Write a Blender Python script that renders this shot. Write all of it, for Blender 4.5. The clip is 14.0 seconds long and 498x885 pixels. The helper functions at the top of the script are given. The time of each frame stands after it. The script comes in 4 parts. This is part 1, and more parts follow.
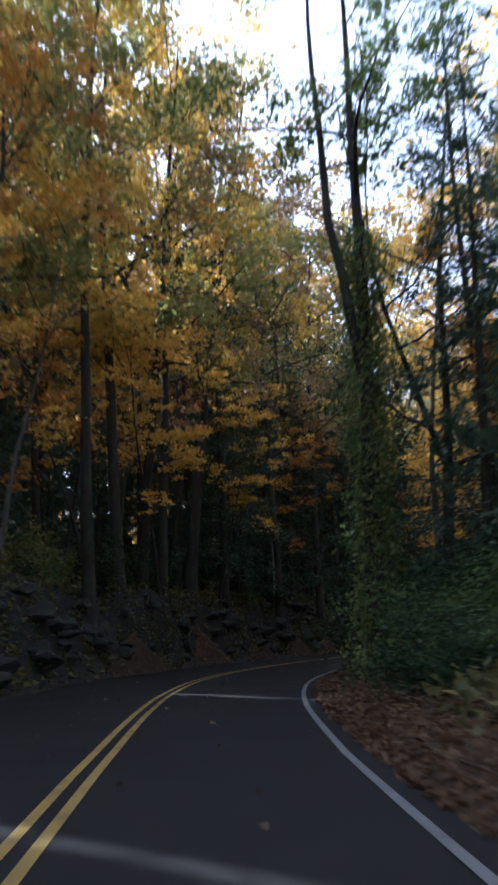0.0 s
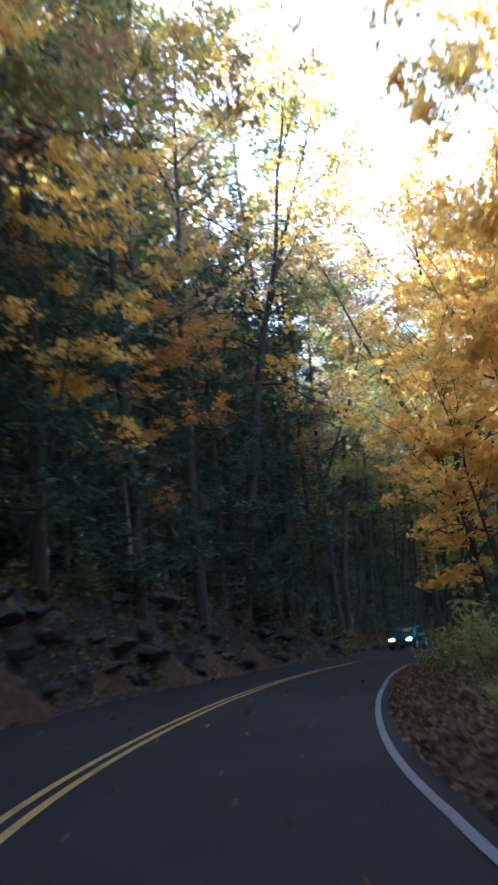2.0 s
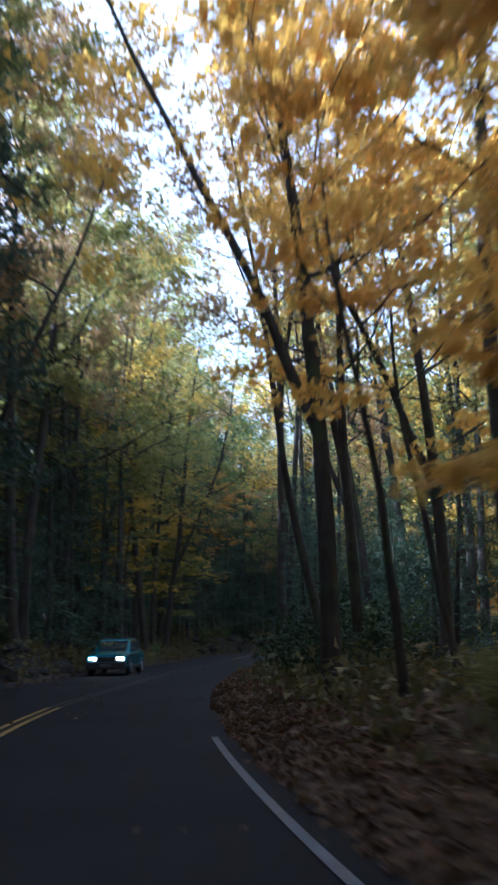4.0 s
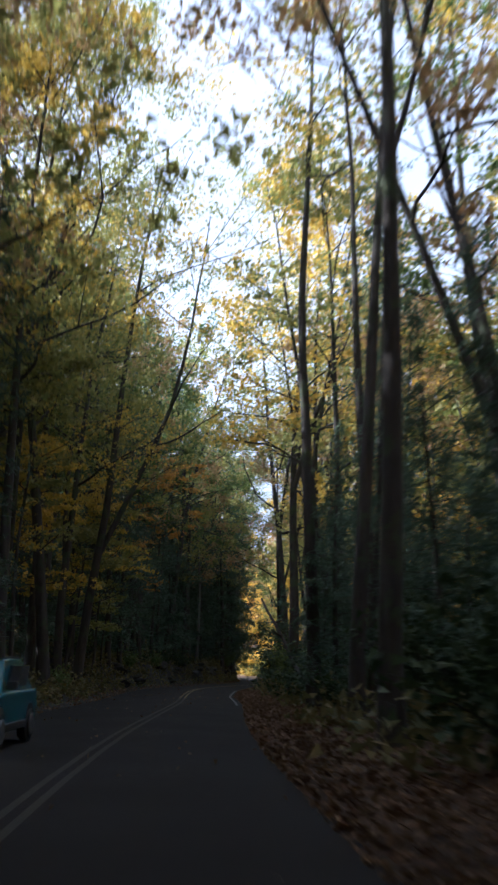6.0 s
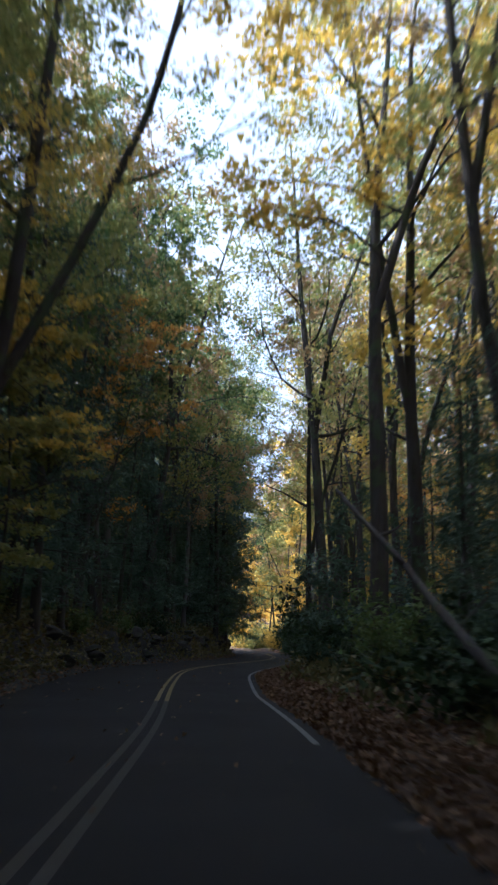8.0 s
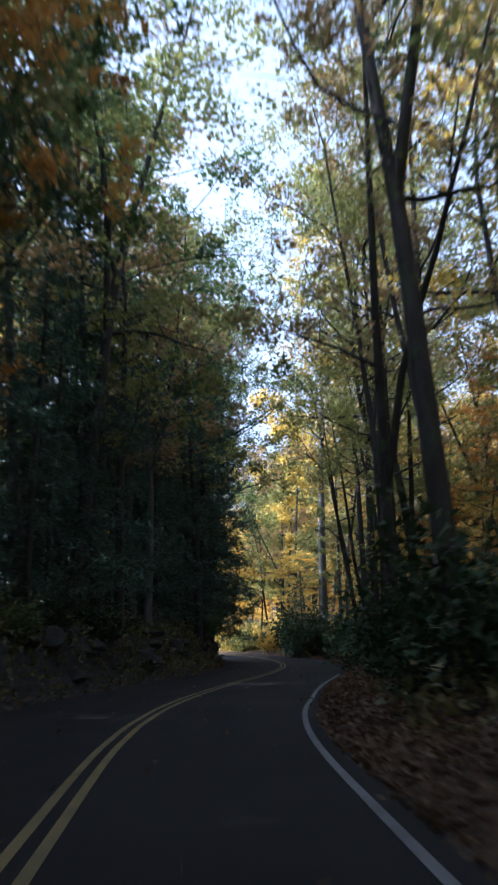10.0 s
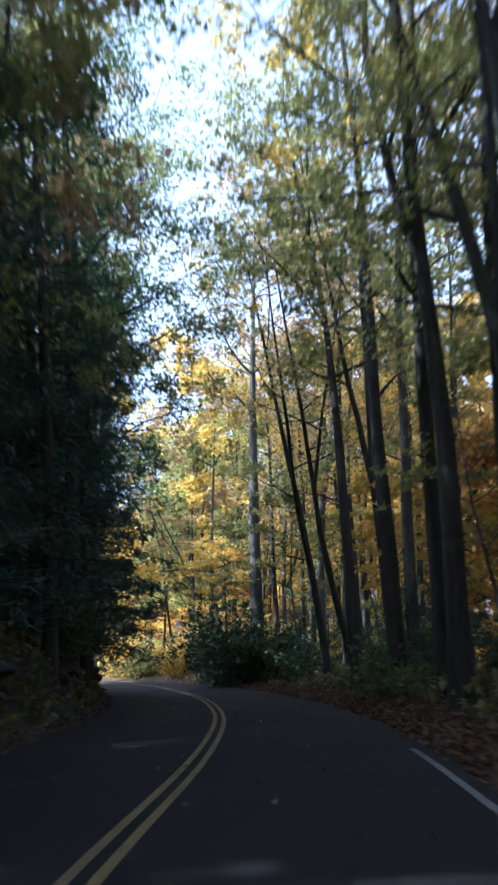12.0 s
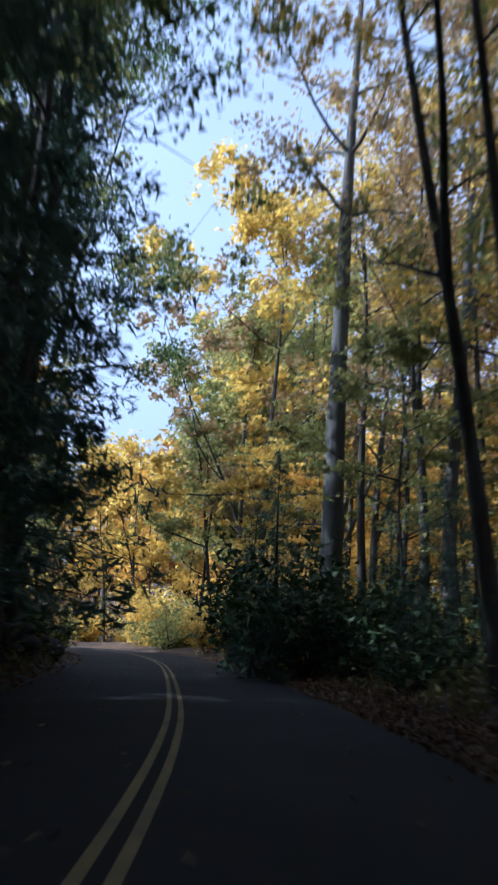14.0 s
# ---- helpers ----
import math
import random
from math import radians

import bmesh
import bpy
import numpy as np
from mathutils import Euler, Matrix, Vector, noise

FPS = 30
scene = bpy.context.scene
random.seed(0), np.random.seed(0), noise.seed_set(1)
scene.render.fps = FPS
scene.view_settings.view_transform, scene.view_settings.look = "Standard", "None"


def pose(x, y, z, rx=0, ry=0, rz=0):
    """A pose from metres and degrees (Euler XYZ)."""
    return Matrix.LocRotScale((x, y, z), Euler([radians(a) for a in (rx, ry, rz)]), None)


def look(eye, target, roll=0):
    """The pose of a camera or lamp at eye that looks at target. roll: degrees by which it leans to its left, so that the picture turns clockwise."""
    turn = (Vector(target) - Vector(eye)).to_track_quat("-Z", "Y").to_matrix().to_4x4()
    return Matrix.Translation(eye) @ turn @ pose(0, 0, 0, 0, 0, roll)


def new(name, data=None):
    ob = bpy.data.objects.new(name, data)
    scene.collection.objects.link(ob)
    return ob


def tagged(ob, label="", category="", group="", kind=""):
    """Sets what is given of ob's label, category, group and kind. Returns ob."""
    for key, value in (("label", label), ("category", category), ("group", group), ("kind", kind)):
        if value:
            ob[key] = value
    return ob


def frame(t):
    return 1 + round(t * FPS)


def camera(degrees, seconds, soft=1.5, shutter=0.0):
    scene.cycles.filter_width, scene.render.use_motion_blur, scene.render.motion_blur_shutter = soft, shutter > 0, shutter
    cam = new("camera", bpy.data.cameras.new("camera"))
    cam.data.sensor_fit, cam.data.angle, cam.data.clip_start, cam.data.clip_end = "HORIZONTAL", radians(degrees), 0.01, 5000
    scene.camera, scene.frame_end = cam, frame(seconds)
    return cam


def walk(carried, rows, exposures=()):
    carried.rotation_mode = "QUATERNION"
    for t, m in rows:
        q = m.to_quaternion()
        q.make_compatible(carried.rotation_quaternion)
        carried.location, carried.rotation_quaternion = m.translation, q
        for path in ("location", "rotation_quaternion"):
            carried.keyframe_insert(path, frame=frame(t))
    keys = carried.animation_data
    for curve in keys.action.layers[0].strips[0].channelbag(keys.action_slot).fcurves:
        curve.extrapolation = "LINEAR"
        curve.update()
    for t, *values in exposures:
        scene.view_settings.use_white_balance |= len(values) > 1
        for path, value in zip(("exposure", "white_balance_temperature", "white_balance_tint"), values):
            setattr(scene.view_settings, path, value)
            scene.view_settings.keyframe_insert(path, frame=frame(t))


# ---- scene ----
cam = camera(30.0, 14.0, soft=2.5, shutter=0.7)
PATH = [
    (0.0, -0.08, 0.00, 1.35, 101.62, 1.24, -0.51),
    (0.5, -0.36, 5.93, 1.35, 100.73, 1.43, -1.41),
    (1.0, -0.63, 11.98, 1.35, 99.39, 2.95, -4.46),
    (1.5, -0.67, 18.26, 1.35, 99.68, 3.61, -6.24),
    (2.0, -0.17, 24.28, 1.35, 102.00, 3.89, -10.74),
    (2.5, 0.79, 30.34, 1.35, 102.92, 1.28, -15.61),
    (2.7, 1.30, 32.70, 1.35, 103.20, 1.30, -21.60),
    (3.0, 2.26, 36.14, 1.35, 103.36, 1.52, -23.96),
    (3.2, 2.95, 38.42, 1.35, 103.10, 1.40, -25.30),
    (5.5, 13.16, 64.20, 1.35, 101.67, -0.25, -37.64),
    (6.0, 16.31, 69.49, 1.35, 103.77, -0.68, -37.06),
    (6.5, 19.77, 74.83, 1.35, 103.62, -1.46, -36.99),
    (7.0, 23.21, 80.20, 1.35, 103.48, -1.26, -37.74),
    (7.5, 26.41, 85.37, 1.35, 102.07, -0.55, -38.34),
    (8.0, 29.90, 90.31, 1.35, 102.09, -1.67, -38.20),
    (10.5, 48.40, 116.03, 1.35, 102.77, 2.39, -39.97),
    (11.0, 52.43, 121.28, 1.35, 103.54, 2.87, -40.94),
    (11.5, 57.06, 126.56, 1.35, 103.26, 2.48, -43.10),
    (12.0, 61.41, 131.40, 1.35, 103.32, 2.54, -45.54),
    (12.5, 65.99, 136.03, 1.35, 103.04, 2.09, -45.99),
    (13.0, 70.57, 140.36, 1.35, 103.09, -0.58, -45.33),
    (13.5, 75.16, 144.75, 1.35, 102.14, -1.26, -42.81),
    (14.0, 79.45, 149.10, 1.35, 101.83, -2.01, -41.70),
]
walk(cam, [(t, pose(x, y, z, rx, ry, rz)) for t, x, y, z, rx, ry, rz in PATH],
     exposures=[(0.0, 1.25, 4750, 14), (0.5, 2.05, 4350, 14), (0.9, 2.45, 4300, 14), (2.0, 2.45, 4300, 14), (3.2, 2.2, 4150, 14), (5.5, 1.5, 5000, 14), (7.0, 1.35, 4950, 14), (8.2, 1.5, 4750, 14), (10.5, 1.4, 4600, 14), (11.2, 1.45, 4550, 14), (12.2, 1.65, 4450, 14), (13.0, 1.45, 4450, 14), (13.5, 1.1, 4450, 14), (14.0, 0.75, 4450, 14)])

# ---- world and sun ----
SUN_AZ, SUN_EL = radians(308), radians(38)
TO_SUN = Vector((math.sin(SUN_AZ) * math.cos(SUN_EL), math.cos(SUN_AZ) * math.cos(SUN_EL), math.sin(SUN_EL)))
world = bpy.data.worlds.new("sky")
scene.world = world
world.use_nodes = True
sky = world.node_tree.nodes.new("ShaderNodeTexSky")
sky.sky_type = "NISHITA"
sky.sun_disc = False
sky.sun_elevation, sky.sun_rotation = SUN_EL, SUN_AZ
sky.air_density, sky.dust_density, sky.ozone_density = 1.0, 8.0, 1.0
world.node_tree.nodes["Background"].inputs["Strength"].default_value = 0.15
# thin high haze: a paler, lighter sky
haze = world.node_tree.nodes.new("ShaderNodeHueSaturation")
haze.inputs["Saturation"].default_value, haze.inputs["Value"].default_value = 0.28, 1.4
world.node_tree.links.new(sky.outputs[0], haze.inputs["Color"])
world.node_tree.links.new(haze.outputs[0], world.node_tree.nodes["Background"].inputs["Color"])
sun_data = bpy.data.lights.new("sun", "SUN")
sun_data.energy, sun_data.angle, sun_data.color = 4.6, radians(0.53), (1.0, 0.90, 0.74)
sun = new("sun", sun_data)
sun.matrix_world = look(TO_SUN * 200, (0, 0, 0))

# ---- materials ----


def material(name, rough=0.8, spec=0.3):
    m = bpy.data.materials.new(name)
    m.use_nodes = True
    nt = m.node_tree
    b = nt.nodes["Principled BSDF"]
    b.inputs["Roughness"].default_value = rough
    b.inputs["Specular IOR Level"].default_value = spec
    return m, nt, b


def node(nt, kind, **values):
    n = nt.nodes.new(kind)
    for k, v in values.items():
        n.inputs[k].default_value = v
    return n


def ramp(nt, source, stops):
    r = nt.nodes.new("ShaderNodeValToRGB")
    while len(r.color_ramp.elements) < len(stops):
        r.color_ramp.elements.new(0.5)
    for e, (p, c) in zip(r.color_ramp.elements, stops):
        e.position, e.color = p, (*c, 1)
    nt.links.new(source, r.inputs[0])
    return r.outputs[0]


def mixed(nt, fac, a, b, how="MIX"):
    m = nt.nodes.new("ShaderNodeMix")
    m.data_type, m.blend_type = "RGBA", how
    for socket, v in ((m.inputs[0], fac), (m.inputs[6], a), (m.inputs[7], b)):
        if isinstance(v, (int, float)):
            socket.default_value = v
        elif isinstance(v, tuple):
            socket.default_value = (*v, 1)
        else:
            nt.links.new(v, socket)
    return m.outputs[2]


def noise_at(nt, scale, detail=4.0, rough=0.6, stretch=None):
    tc = nt.nodes.new("ShaderNodeTexCoord")
    n = node(nt, "ShaderNodeTexNoise", Scale=scale, Detail=detail, Roughness=rough)
    if stretch:
        mp = nt.nodes.new("ShaderNodeMapping")
        mp.inputs["Scale"].default_value = stretch
        nt.links.new(tc.outputs["Object"], mp.inputs[0])
        nt.links.new(mp.outputs[0], n.inputs["Vector"])
    else:
        nt.links.new(tc.outputs["Object"], n.inputs["Vector"])
    return n.outputs["Fac"]


def bumped(nt, b, height, strength, distance=0.02):
    bp = node(nt, "ShaderNodeBump", Strength=strength, Distance=distance)
    nt.links.new(height, bp.inputs["Height"])
    nt.links.new(bp.outputs[0], b.inputs["Normal"])


def leaf_material(name, colours, see_through=0.5, gloss=0.25):
    """Thin leaves: each leaf its own hue, light passes through."""
    m, nt, b = material(name, 0.55, gloss)
    geo = nt.nodes.new("ShaderNodeNewGeometry")
    info = nt.nodes.new("ShaderNodeObjectInfo")
    add = nt.nodes.new("ShaderNodeMath")
    add.operation = "MULTIPLY_ADD"
    nt.links.new(geo.outputs["Random Per Island"], add.inputs[0])
    add.inputs[1].default_value = 0.65
    half = nt.nodes.new("ShaderNodeMath")
    half.operation = "MULTIPLY"
    half.inputs[1].default_value = 0.35
    nt.links.new(info.outputs["Random"], half.inputs[0])
    nt.links.new(half.outputs[0], add.inputs[2])
    n = len(colours)
    col = ramp(nt, add.outputs[0], [((i + 0.0) / (n - 1), c) for i, c in enumerate(colours)])
    nt.links.new(col, b.inputs["Base Color"])
    tr = nt.nodes.new("ShaderNodeBsdfTranslucent")
    nt.links.new(col, tr.inputs["Color"])
    mx = nt.nodes.new("ShaderNodeMixShader")
    mx.inputs[0].default_value = see_through
    nt.links.new(b.outputs[0], mx.inputs[1])
    nt.links.new(tr.outputs[0], mx.inputs[2])
    nt.links.new(mx.outputs[0], nt.nodes["Material Output"].inputs["Surface"])
    return m


LEAF = {
    "gold": leaf_material("gold_leaves", [(0.31, 0.23, 0.05), (0.54, 0.36, 0.055), (0.65, 0.44, 0.07), (0.38, 0.32, 0.06), (0.57, 0.33, 0.05)], 0.55),
    "amber": leaf_material("amber_leaves", [(0.57, 0.36, 0.06), (0.75, 0.49, 0.085), (0.68, 0.40, 0.065), (0.80, 0.57, 0.11), (0.61, 0.44, 0.08)], 0.6),
    "orange": leaf_material("orange_leaves", [(0.33, 0.16, 0.04), (0.50, 0.25, 0.05), (0.56, 0.32, 0.06), (0.36, 0.14, 0.04)], 0.5),
    "olive": leaf_material("olive_leaves", [(0.14, 0.17, 0.05), (0.21, 0.23, 0.065), (0.33, 0.29, 0.08), (0.17, 0.20, 0.06), (0.40, 0.32, 0.08)], 0.5),
    "russet": leaf_material("russet_leaves", [(0.27, 0.16, 0.075), (0.36, 0.22, 0.09), (0.29, 0.24, 0.10), (0.40, 0.21, 0.085)], 0.45),
    "green": leaf_material("green_leaves", [(0.065, 0.11, 0.035), (0.10, 0.15, 0.045), (0.15, 0.18, 0.055), (0.08, 0.125, 0.04)], 0.45),
    "hemlock": leaf_material("hemlock_needles", [(0.046, 0.080, 0.054), (0.066, 0.106, 0.066), (0.085, 0.125, 0.070), (0.054, 0.096, 0.068)], 0.3),
    "laurel": leaf_material("laurel_leaves", [(0.022, 0.04, 0.018), (0.036, 0.058, 0.022), (0.055, 0.07, 0.027)], 0.15, 0.1),
    "ivy": leaf_material("ivy_leaves", [(0.06, 0.11, 0.035), (0.11, 0.17, 0.05), (0.24, 0.25, 0.07), (0.09, 0.14, 0.04), (0.18, 0.22, 0.06)], 0.45, 0.35),
    "brush": leaf_material("undergrowth_leaves", [(0.06, 0.07, 0.028), (0.12, 0.12, 0.04), (0.19, 0.15, 0.055), (0.085, 0.095, 0.038), (0.26, 0.20, 0.07)], 0.3),
    "litter": leaf_material("fallen_leaves", [(0.08, 0.045, 0.026), (0.13, 0.078, 0.042), (0.20, 0.135, 0.078), (0.095, 0.05, 0.028), (0.25, 0.18, 0.105)], 0.15, 0.05),
}


def bark_material(name, dark, light, moss=0.0):
    m, nt, b = material(name, 0.9, 0.2)
    furrow = noise_at(nt, 9.0, 6.0, 0.65, (1.0, 1.0, 0.16))
    patch = noise_at(nt, 0.7, 3.0)
    col = ramp(nt, furrow, [(0.3, dark), (0.7, light)])
    shade = mixed(nt, ramp(nt, patch, [(0.35, (0, 0, 0)), (0.7, (1, 1, 1))]), col, tuple(0.65 * c + 0.02 for c in light))
    if moss:
        green = noise_at(nt, 1.6, 5.0)
        shade = mixed(nt, ramp(nt, green, [(0.52, (0, 0, 0)), (0.62, (moss, moss, moss))]), shade, (0.06, 0.09, 0.035))
    nt.links.new(shade, b.inputs["Base Color"])
    bumped(nt, b, furrow, 0.8, 0.03)
    return m


BARK = {
    "brown": bark_material("brown_bark", (0.018, 0.015, 0.013), (0.066, 0.056, 0.047), 0.5),
    "grey": bark_material("grey_bark", (0.045, 0.042, 0.038), (0.15, 0.14, 0.125), 0.4),
    "pale": bark_material("pale_bark", (0.25, 0.23, 0.20), (0.55, 0.52, 0.46)),
}

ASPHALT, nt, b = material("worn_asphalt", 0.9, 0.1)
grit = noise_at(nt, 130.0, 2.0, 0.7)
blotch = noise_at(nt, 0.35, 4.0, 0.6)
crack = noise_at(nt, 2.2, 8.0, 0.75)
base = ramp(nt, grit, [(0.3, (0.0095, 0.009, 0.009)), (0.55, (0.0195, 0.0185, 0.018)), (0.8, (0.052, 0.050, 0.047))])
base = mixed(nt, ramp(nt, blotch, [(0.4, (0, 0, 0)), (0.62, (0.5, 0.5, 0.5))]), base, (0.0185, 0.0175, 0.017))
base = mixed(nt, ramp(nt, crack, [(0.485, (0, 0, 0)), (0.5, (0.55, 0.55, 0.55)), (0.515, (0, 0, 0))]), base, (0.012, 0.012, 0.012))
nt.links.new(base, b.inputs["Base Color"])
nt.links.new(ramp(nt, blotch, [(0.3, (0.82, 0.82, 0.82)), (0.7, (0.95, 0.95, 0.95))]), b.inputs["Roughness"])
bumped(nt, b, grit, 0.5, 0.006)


def paint_material(name, colour):
    m, nt, b = material(name, 0.85, 0.1)
    wear = noise_at(nt, 14.0, 8.0, 0.75)
    fine = noise_at(nt, 130.0, 2.0)
    col = mixed(nt, ramp(nt, wear, [(0.50, (0, 0, 0)), (0.66, (0.85, 0.85, 0.85))]), colour, (0.07, 0.07, 0.068))
    scuff = noise_at(nt, 1.3, 6.0, 0.7)
    col = mixed(nt, ramp(nt, scuff, [(0.48, (0, 0, 0)), (0.68, (0.7, 0.7, 0.7))]), col, (0.06, 0.06, 0.058))
    col = mixed(nt, ramp(nt, fine, [(0.35, (0.5, 0.5, 0.5)), (0.6, (0, 0, 0))]), col, tuple(0.45 * c for c in colour))
    nt.links.new(col, b.inputs["Base Color"])
    bumped(nt, b, fine, 0.4, 0.004)
    return m


YELLOW_PAINT = paint_material("yellow_road_paint", (0.37, 0.26, 0.07))
DULL_PAINT = paint_material("dull_yellow_road_paint", (0.22, 0.172, 0.075))
# dim stretch of the centre line: deep shade put into the colour, plus wear
SHADED_WORN_PAINT = paint_material("shaded_worn_road_paint", (0.055, 0.05, 0.042))
WHITE_PAINT = paint_material("white_road_paint", (0.19, 0.19, 0.19))

FOREST_FLOOR, nt, b = material("forest_floor", 0.95, 0.05)
lv = nt.nodes.new("ShaderNodeTexVoronoi")
lv.inputs["Scale"].default_value = 11.0
tcn = nt.nodes.new("ShaderNodeTexCoord")
nt.links.new(tcn.outputs["Object"], lv.inputs["Vector"])
sep = nt.nodes.new("ShaderNodeSeparateColor")
nt.links.new(lv.outputs["Color"], sep.inputs[0])
leafy = ramp(nt, sep.outputs[0], [(0.0, (0.034, 0.022, 0.015)), (0.35, (0.07, 0.045, 0.027)), (0.65, (0.12, 0.08, 0.048)), (1.0, (0.05, 0.032, 0.02))])
soil = ramp(nt, noise_at(nt, 3.0, 6.0), [(0.3, (0.022, 0.017, 0.013)), (0.7, (0.055, 0.041, 0.03))])
broad = noise_at(nt, 0.22, 5.0, 0.65)
nt.links.new(mixed(nt, ramp(nt, broad, [(0.35, (0, 0, 0)), (0.6, (1, 1, 1))]), soil, leafy), b.inputs["Base Color"])
bumped(nt, b, lv.outputs["Distance"], 0.7, 0.05)

# steep rock darkened to carry shade, leaf litter where flat enough to hold it
BANK, nt, b = material("shaded_rock_bank", 0.92, 0.12)
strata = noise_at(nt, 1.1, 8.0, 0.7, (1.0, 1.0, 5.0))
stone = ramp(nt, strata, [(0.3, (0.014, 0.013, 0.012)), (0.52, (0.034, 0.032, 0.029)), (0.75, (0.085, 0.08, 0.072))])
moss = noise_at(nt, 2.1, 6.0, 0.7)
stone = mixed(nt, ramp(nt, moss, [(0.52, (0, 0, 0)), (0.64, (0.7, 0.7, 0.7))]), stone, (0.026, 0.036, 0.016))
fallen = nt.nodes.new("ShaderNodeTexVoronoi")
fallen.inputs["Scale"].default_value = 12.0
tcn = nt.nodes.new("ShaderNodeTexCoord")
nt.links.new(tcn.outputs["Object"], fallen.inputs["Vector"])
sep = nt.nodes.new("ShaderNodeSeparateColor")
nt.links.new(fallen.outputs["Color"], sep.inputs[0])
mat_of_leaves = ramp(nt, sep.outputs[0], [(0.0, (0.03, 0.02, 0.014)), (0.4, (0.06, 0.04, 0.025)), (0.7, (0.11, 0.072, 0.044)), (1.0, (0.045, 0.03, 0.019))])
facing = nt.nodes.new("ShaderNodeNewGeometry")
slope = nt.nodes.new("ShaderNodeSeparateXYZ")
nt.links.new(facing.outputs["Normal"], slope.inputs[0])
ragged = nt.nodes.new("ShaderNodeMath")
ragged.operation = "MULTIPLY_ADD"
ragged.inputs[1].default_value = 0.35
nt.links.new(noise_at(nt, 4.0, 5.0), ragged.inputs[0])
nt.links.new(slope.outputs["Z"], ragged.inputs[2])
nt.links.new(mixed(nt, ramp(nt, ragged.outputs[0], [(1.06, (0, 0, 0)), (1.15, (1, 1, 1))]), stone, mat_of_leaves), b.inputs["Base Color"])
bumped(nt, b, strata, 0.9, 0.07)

ROCK, nt, b = material("mossy_rock", 0.88, 0.25)
layer = noise_at(nt, 1.3, 8.0, 0.7, (1.0, 1.0, 3.0))
lich = noise_at(nt, 2.6, 6.0, 0.7)
rc = ramp(nt, layer, [(0.3, (0.016, 0.015, 0.0135)), (0.55, (0.044, 0.041, 0.036)), (0.8, (0.115, 0.106, 0.092))])
nt.links.new(mixed(nt, ramp(nt, lich, [(0.52, (0, 0, 0)), (0.62, (0.8, 0.8, 0.8))]), rc, (0.03, 0.042, 0.02)), b.inputs["Base Color"])
bumped(nt, b, layer, 0.9, 0.08)


def plain_material(name, colour, rough, metal=0.0, spec=0.5):
    m, nt, b = material(name, rough, spec)
    dust = noise_at(nt, 6.0, 5.0)
    nt.links.new(mixed(nt, ramp(nt, dust, [(0.4, (0, 0, 0)), (0.8, (0.3, 0.3, 0.3))]), colour, tuple(0.7 * c + 0.03 for c in colour)), b.inputs["Base Color"])
    b.inputs["Metallic"].default_value = metal
    return m


CAR_PAINT = plain_material("teal_car_paint", (0.012, 0.12, 0.15), 0.25)
BLACK_TRIM = plain_material("black_trim", (0.02, 0.02, 0.021), 0.55)
RUBBER = plain_material("tyre_rubber", (0.025, 0.025, 0.025), 0.85)
CHROME = plain_material("rim_metal", (0.55, 0.55, 0.56), 0.3, 1.0)
GLASS, nt, b = material("car_glass", 0.03, 0.5)
b.inputs["Base Color"].default_value = (0.03, 0.045, 0.05, 1)
b.inputs["Coat Weight"].default_value = 1.0
LAMP, nt, b = material("headlight_lens", 0.1, 0.5)
b.inputs["Base Color"].default_value = (0.9, 0.9, 0.85, 1)
b.inputs["Emission Color"].default_value = (1.0, 0.84, 0.58, 1)
b.inputs["Emission Strength"].default_value = 6.0

# ---- the road's line and the lie of the land ----
LINE = [(-0.6, -30), (-0.8, -15), (-1.1, -3), (-1.55, 6.5), (-1.75, 12.5), (-1.9, 18.8), (-1.75, 24.9), (-1.3, 29.5),
        (-0.7, 33), (0.2, 36.6), (1.7, 41.5), (3.6, 47), (6.2, 53.6), (9.3, 60.3), (13, 67.3), (17.5, 74.2), (22, 81),
        (26.3, 87.2), (31, 93.6), (38, 103), (45, 113.2), (51.7, 122.6), (55.9, 127.7), (60.2, 132.1), (65.2, 136.8),
        (70.6, 141.5), (76, 146.7), (79.2, 150), (83.2, 154.5), (86, 157.8), (89.6, 162.3), (94.6, 169.0), (100, 176.4),
        (105.2, 183.8), (111, 193), (116.5, 203), (120, 214), (121, 227), (118, 242), (112, 258)]


def smooth_line(points, step):
    p = np.array(points, float)
    s = np.concatenate([[0], np.cumsum(np.hypot(*np.diff(p, axis=0).T))])
    u = np.arange(0, s[-1], step)
    q = np.stack([np.interp(u, s, p[:, 0]), np.interp(u, s, p[:, 1])], 1)
    k = int(6 / step)
    w = np.hanning(2 * k + 3)[1:-1]
    w /= w.sum()
    ext = np.concatenate([q[0] - (q[1] - q[0]) * np.arange(k, 0, -1)[:, None], q, q[-1] + (q[-1] - q[-2]) * np.arange(1, k + 1)[:, None]])
    return np.stack([np.convolve(ext[:, i], w, "valid") for i in (0, 1)], 1)


STEP = 0.5
MID = smooth_line(LINE, STEP)
TAN = np.gradient(MID, axis=0)
TAN /= np.linalg.norm(TAN, axis=1)[:, None]
LEFT = np.stack([-TAN[:, 1], TAN[:, 0]], 1)
SPAN = len(MID) * STEP


def on_road(s, d, z=0.0):
    """A place s metres along the double line and d metres to its left."""
    i = min(max(s / STEP, 0), len(MID) - 1.001)
    j = int(i)
    f = i - j
    p = MID[j] * (1 - f) + MID[j + 1] * f + LEFT[j] * d
    return Vector((p[0], p[1], z))


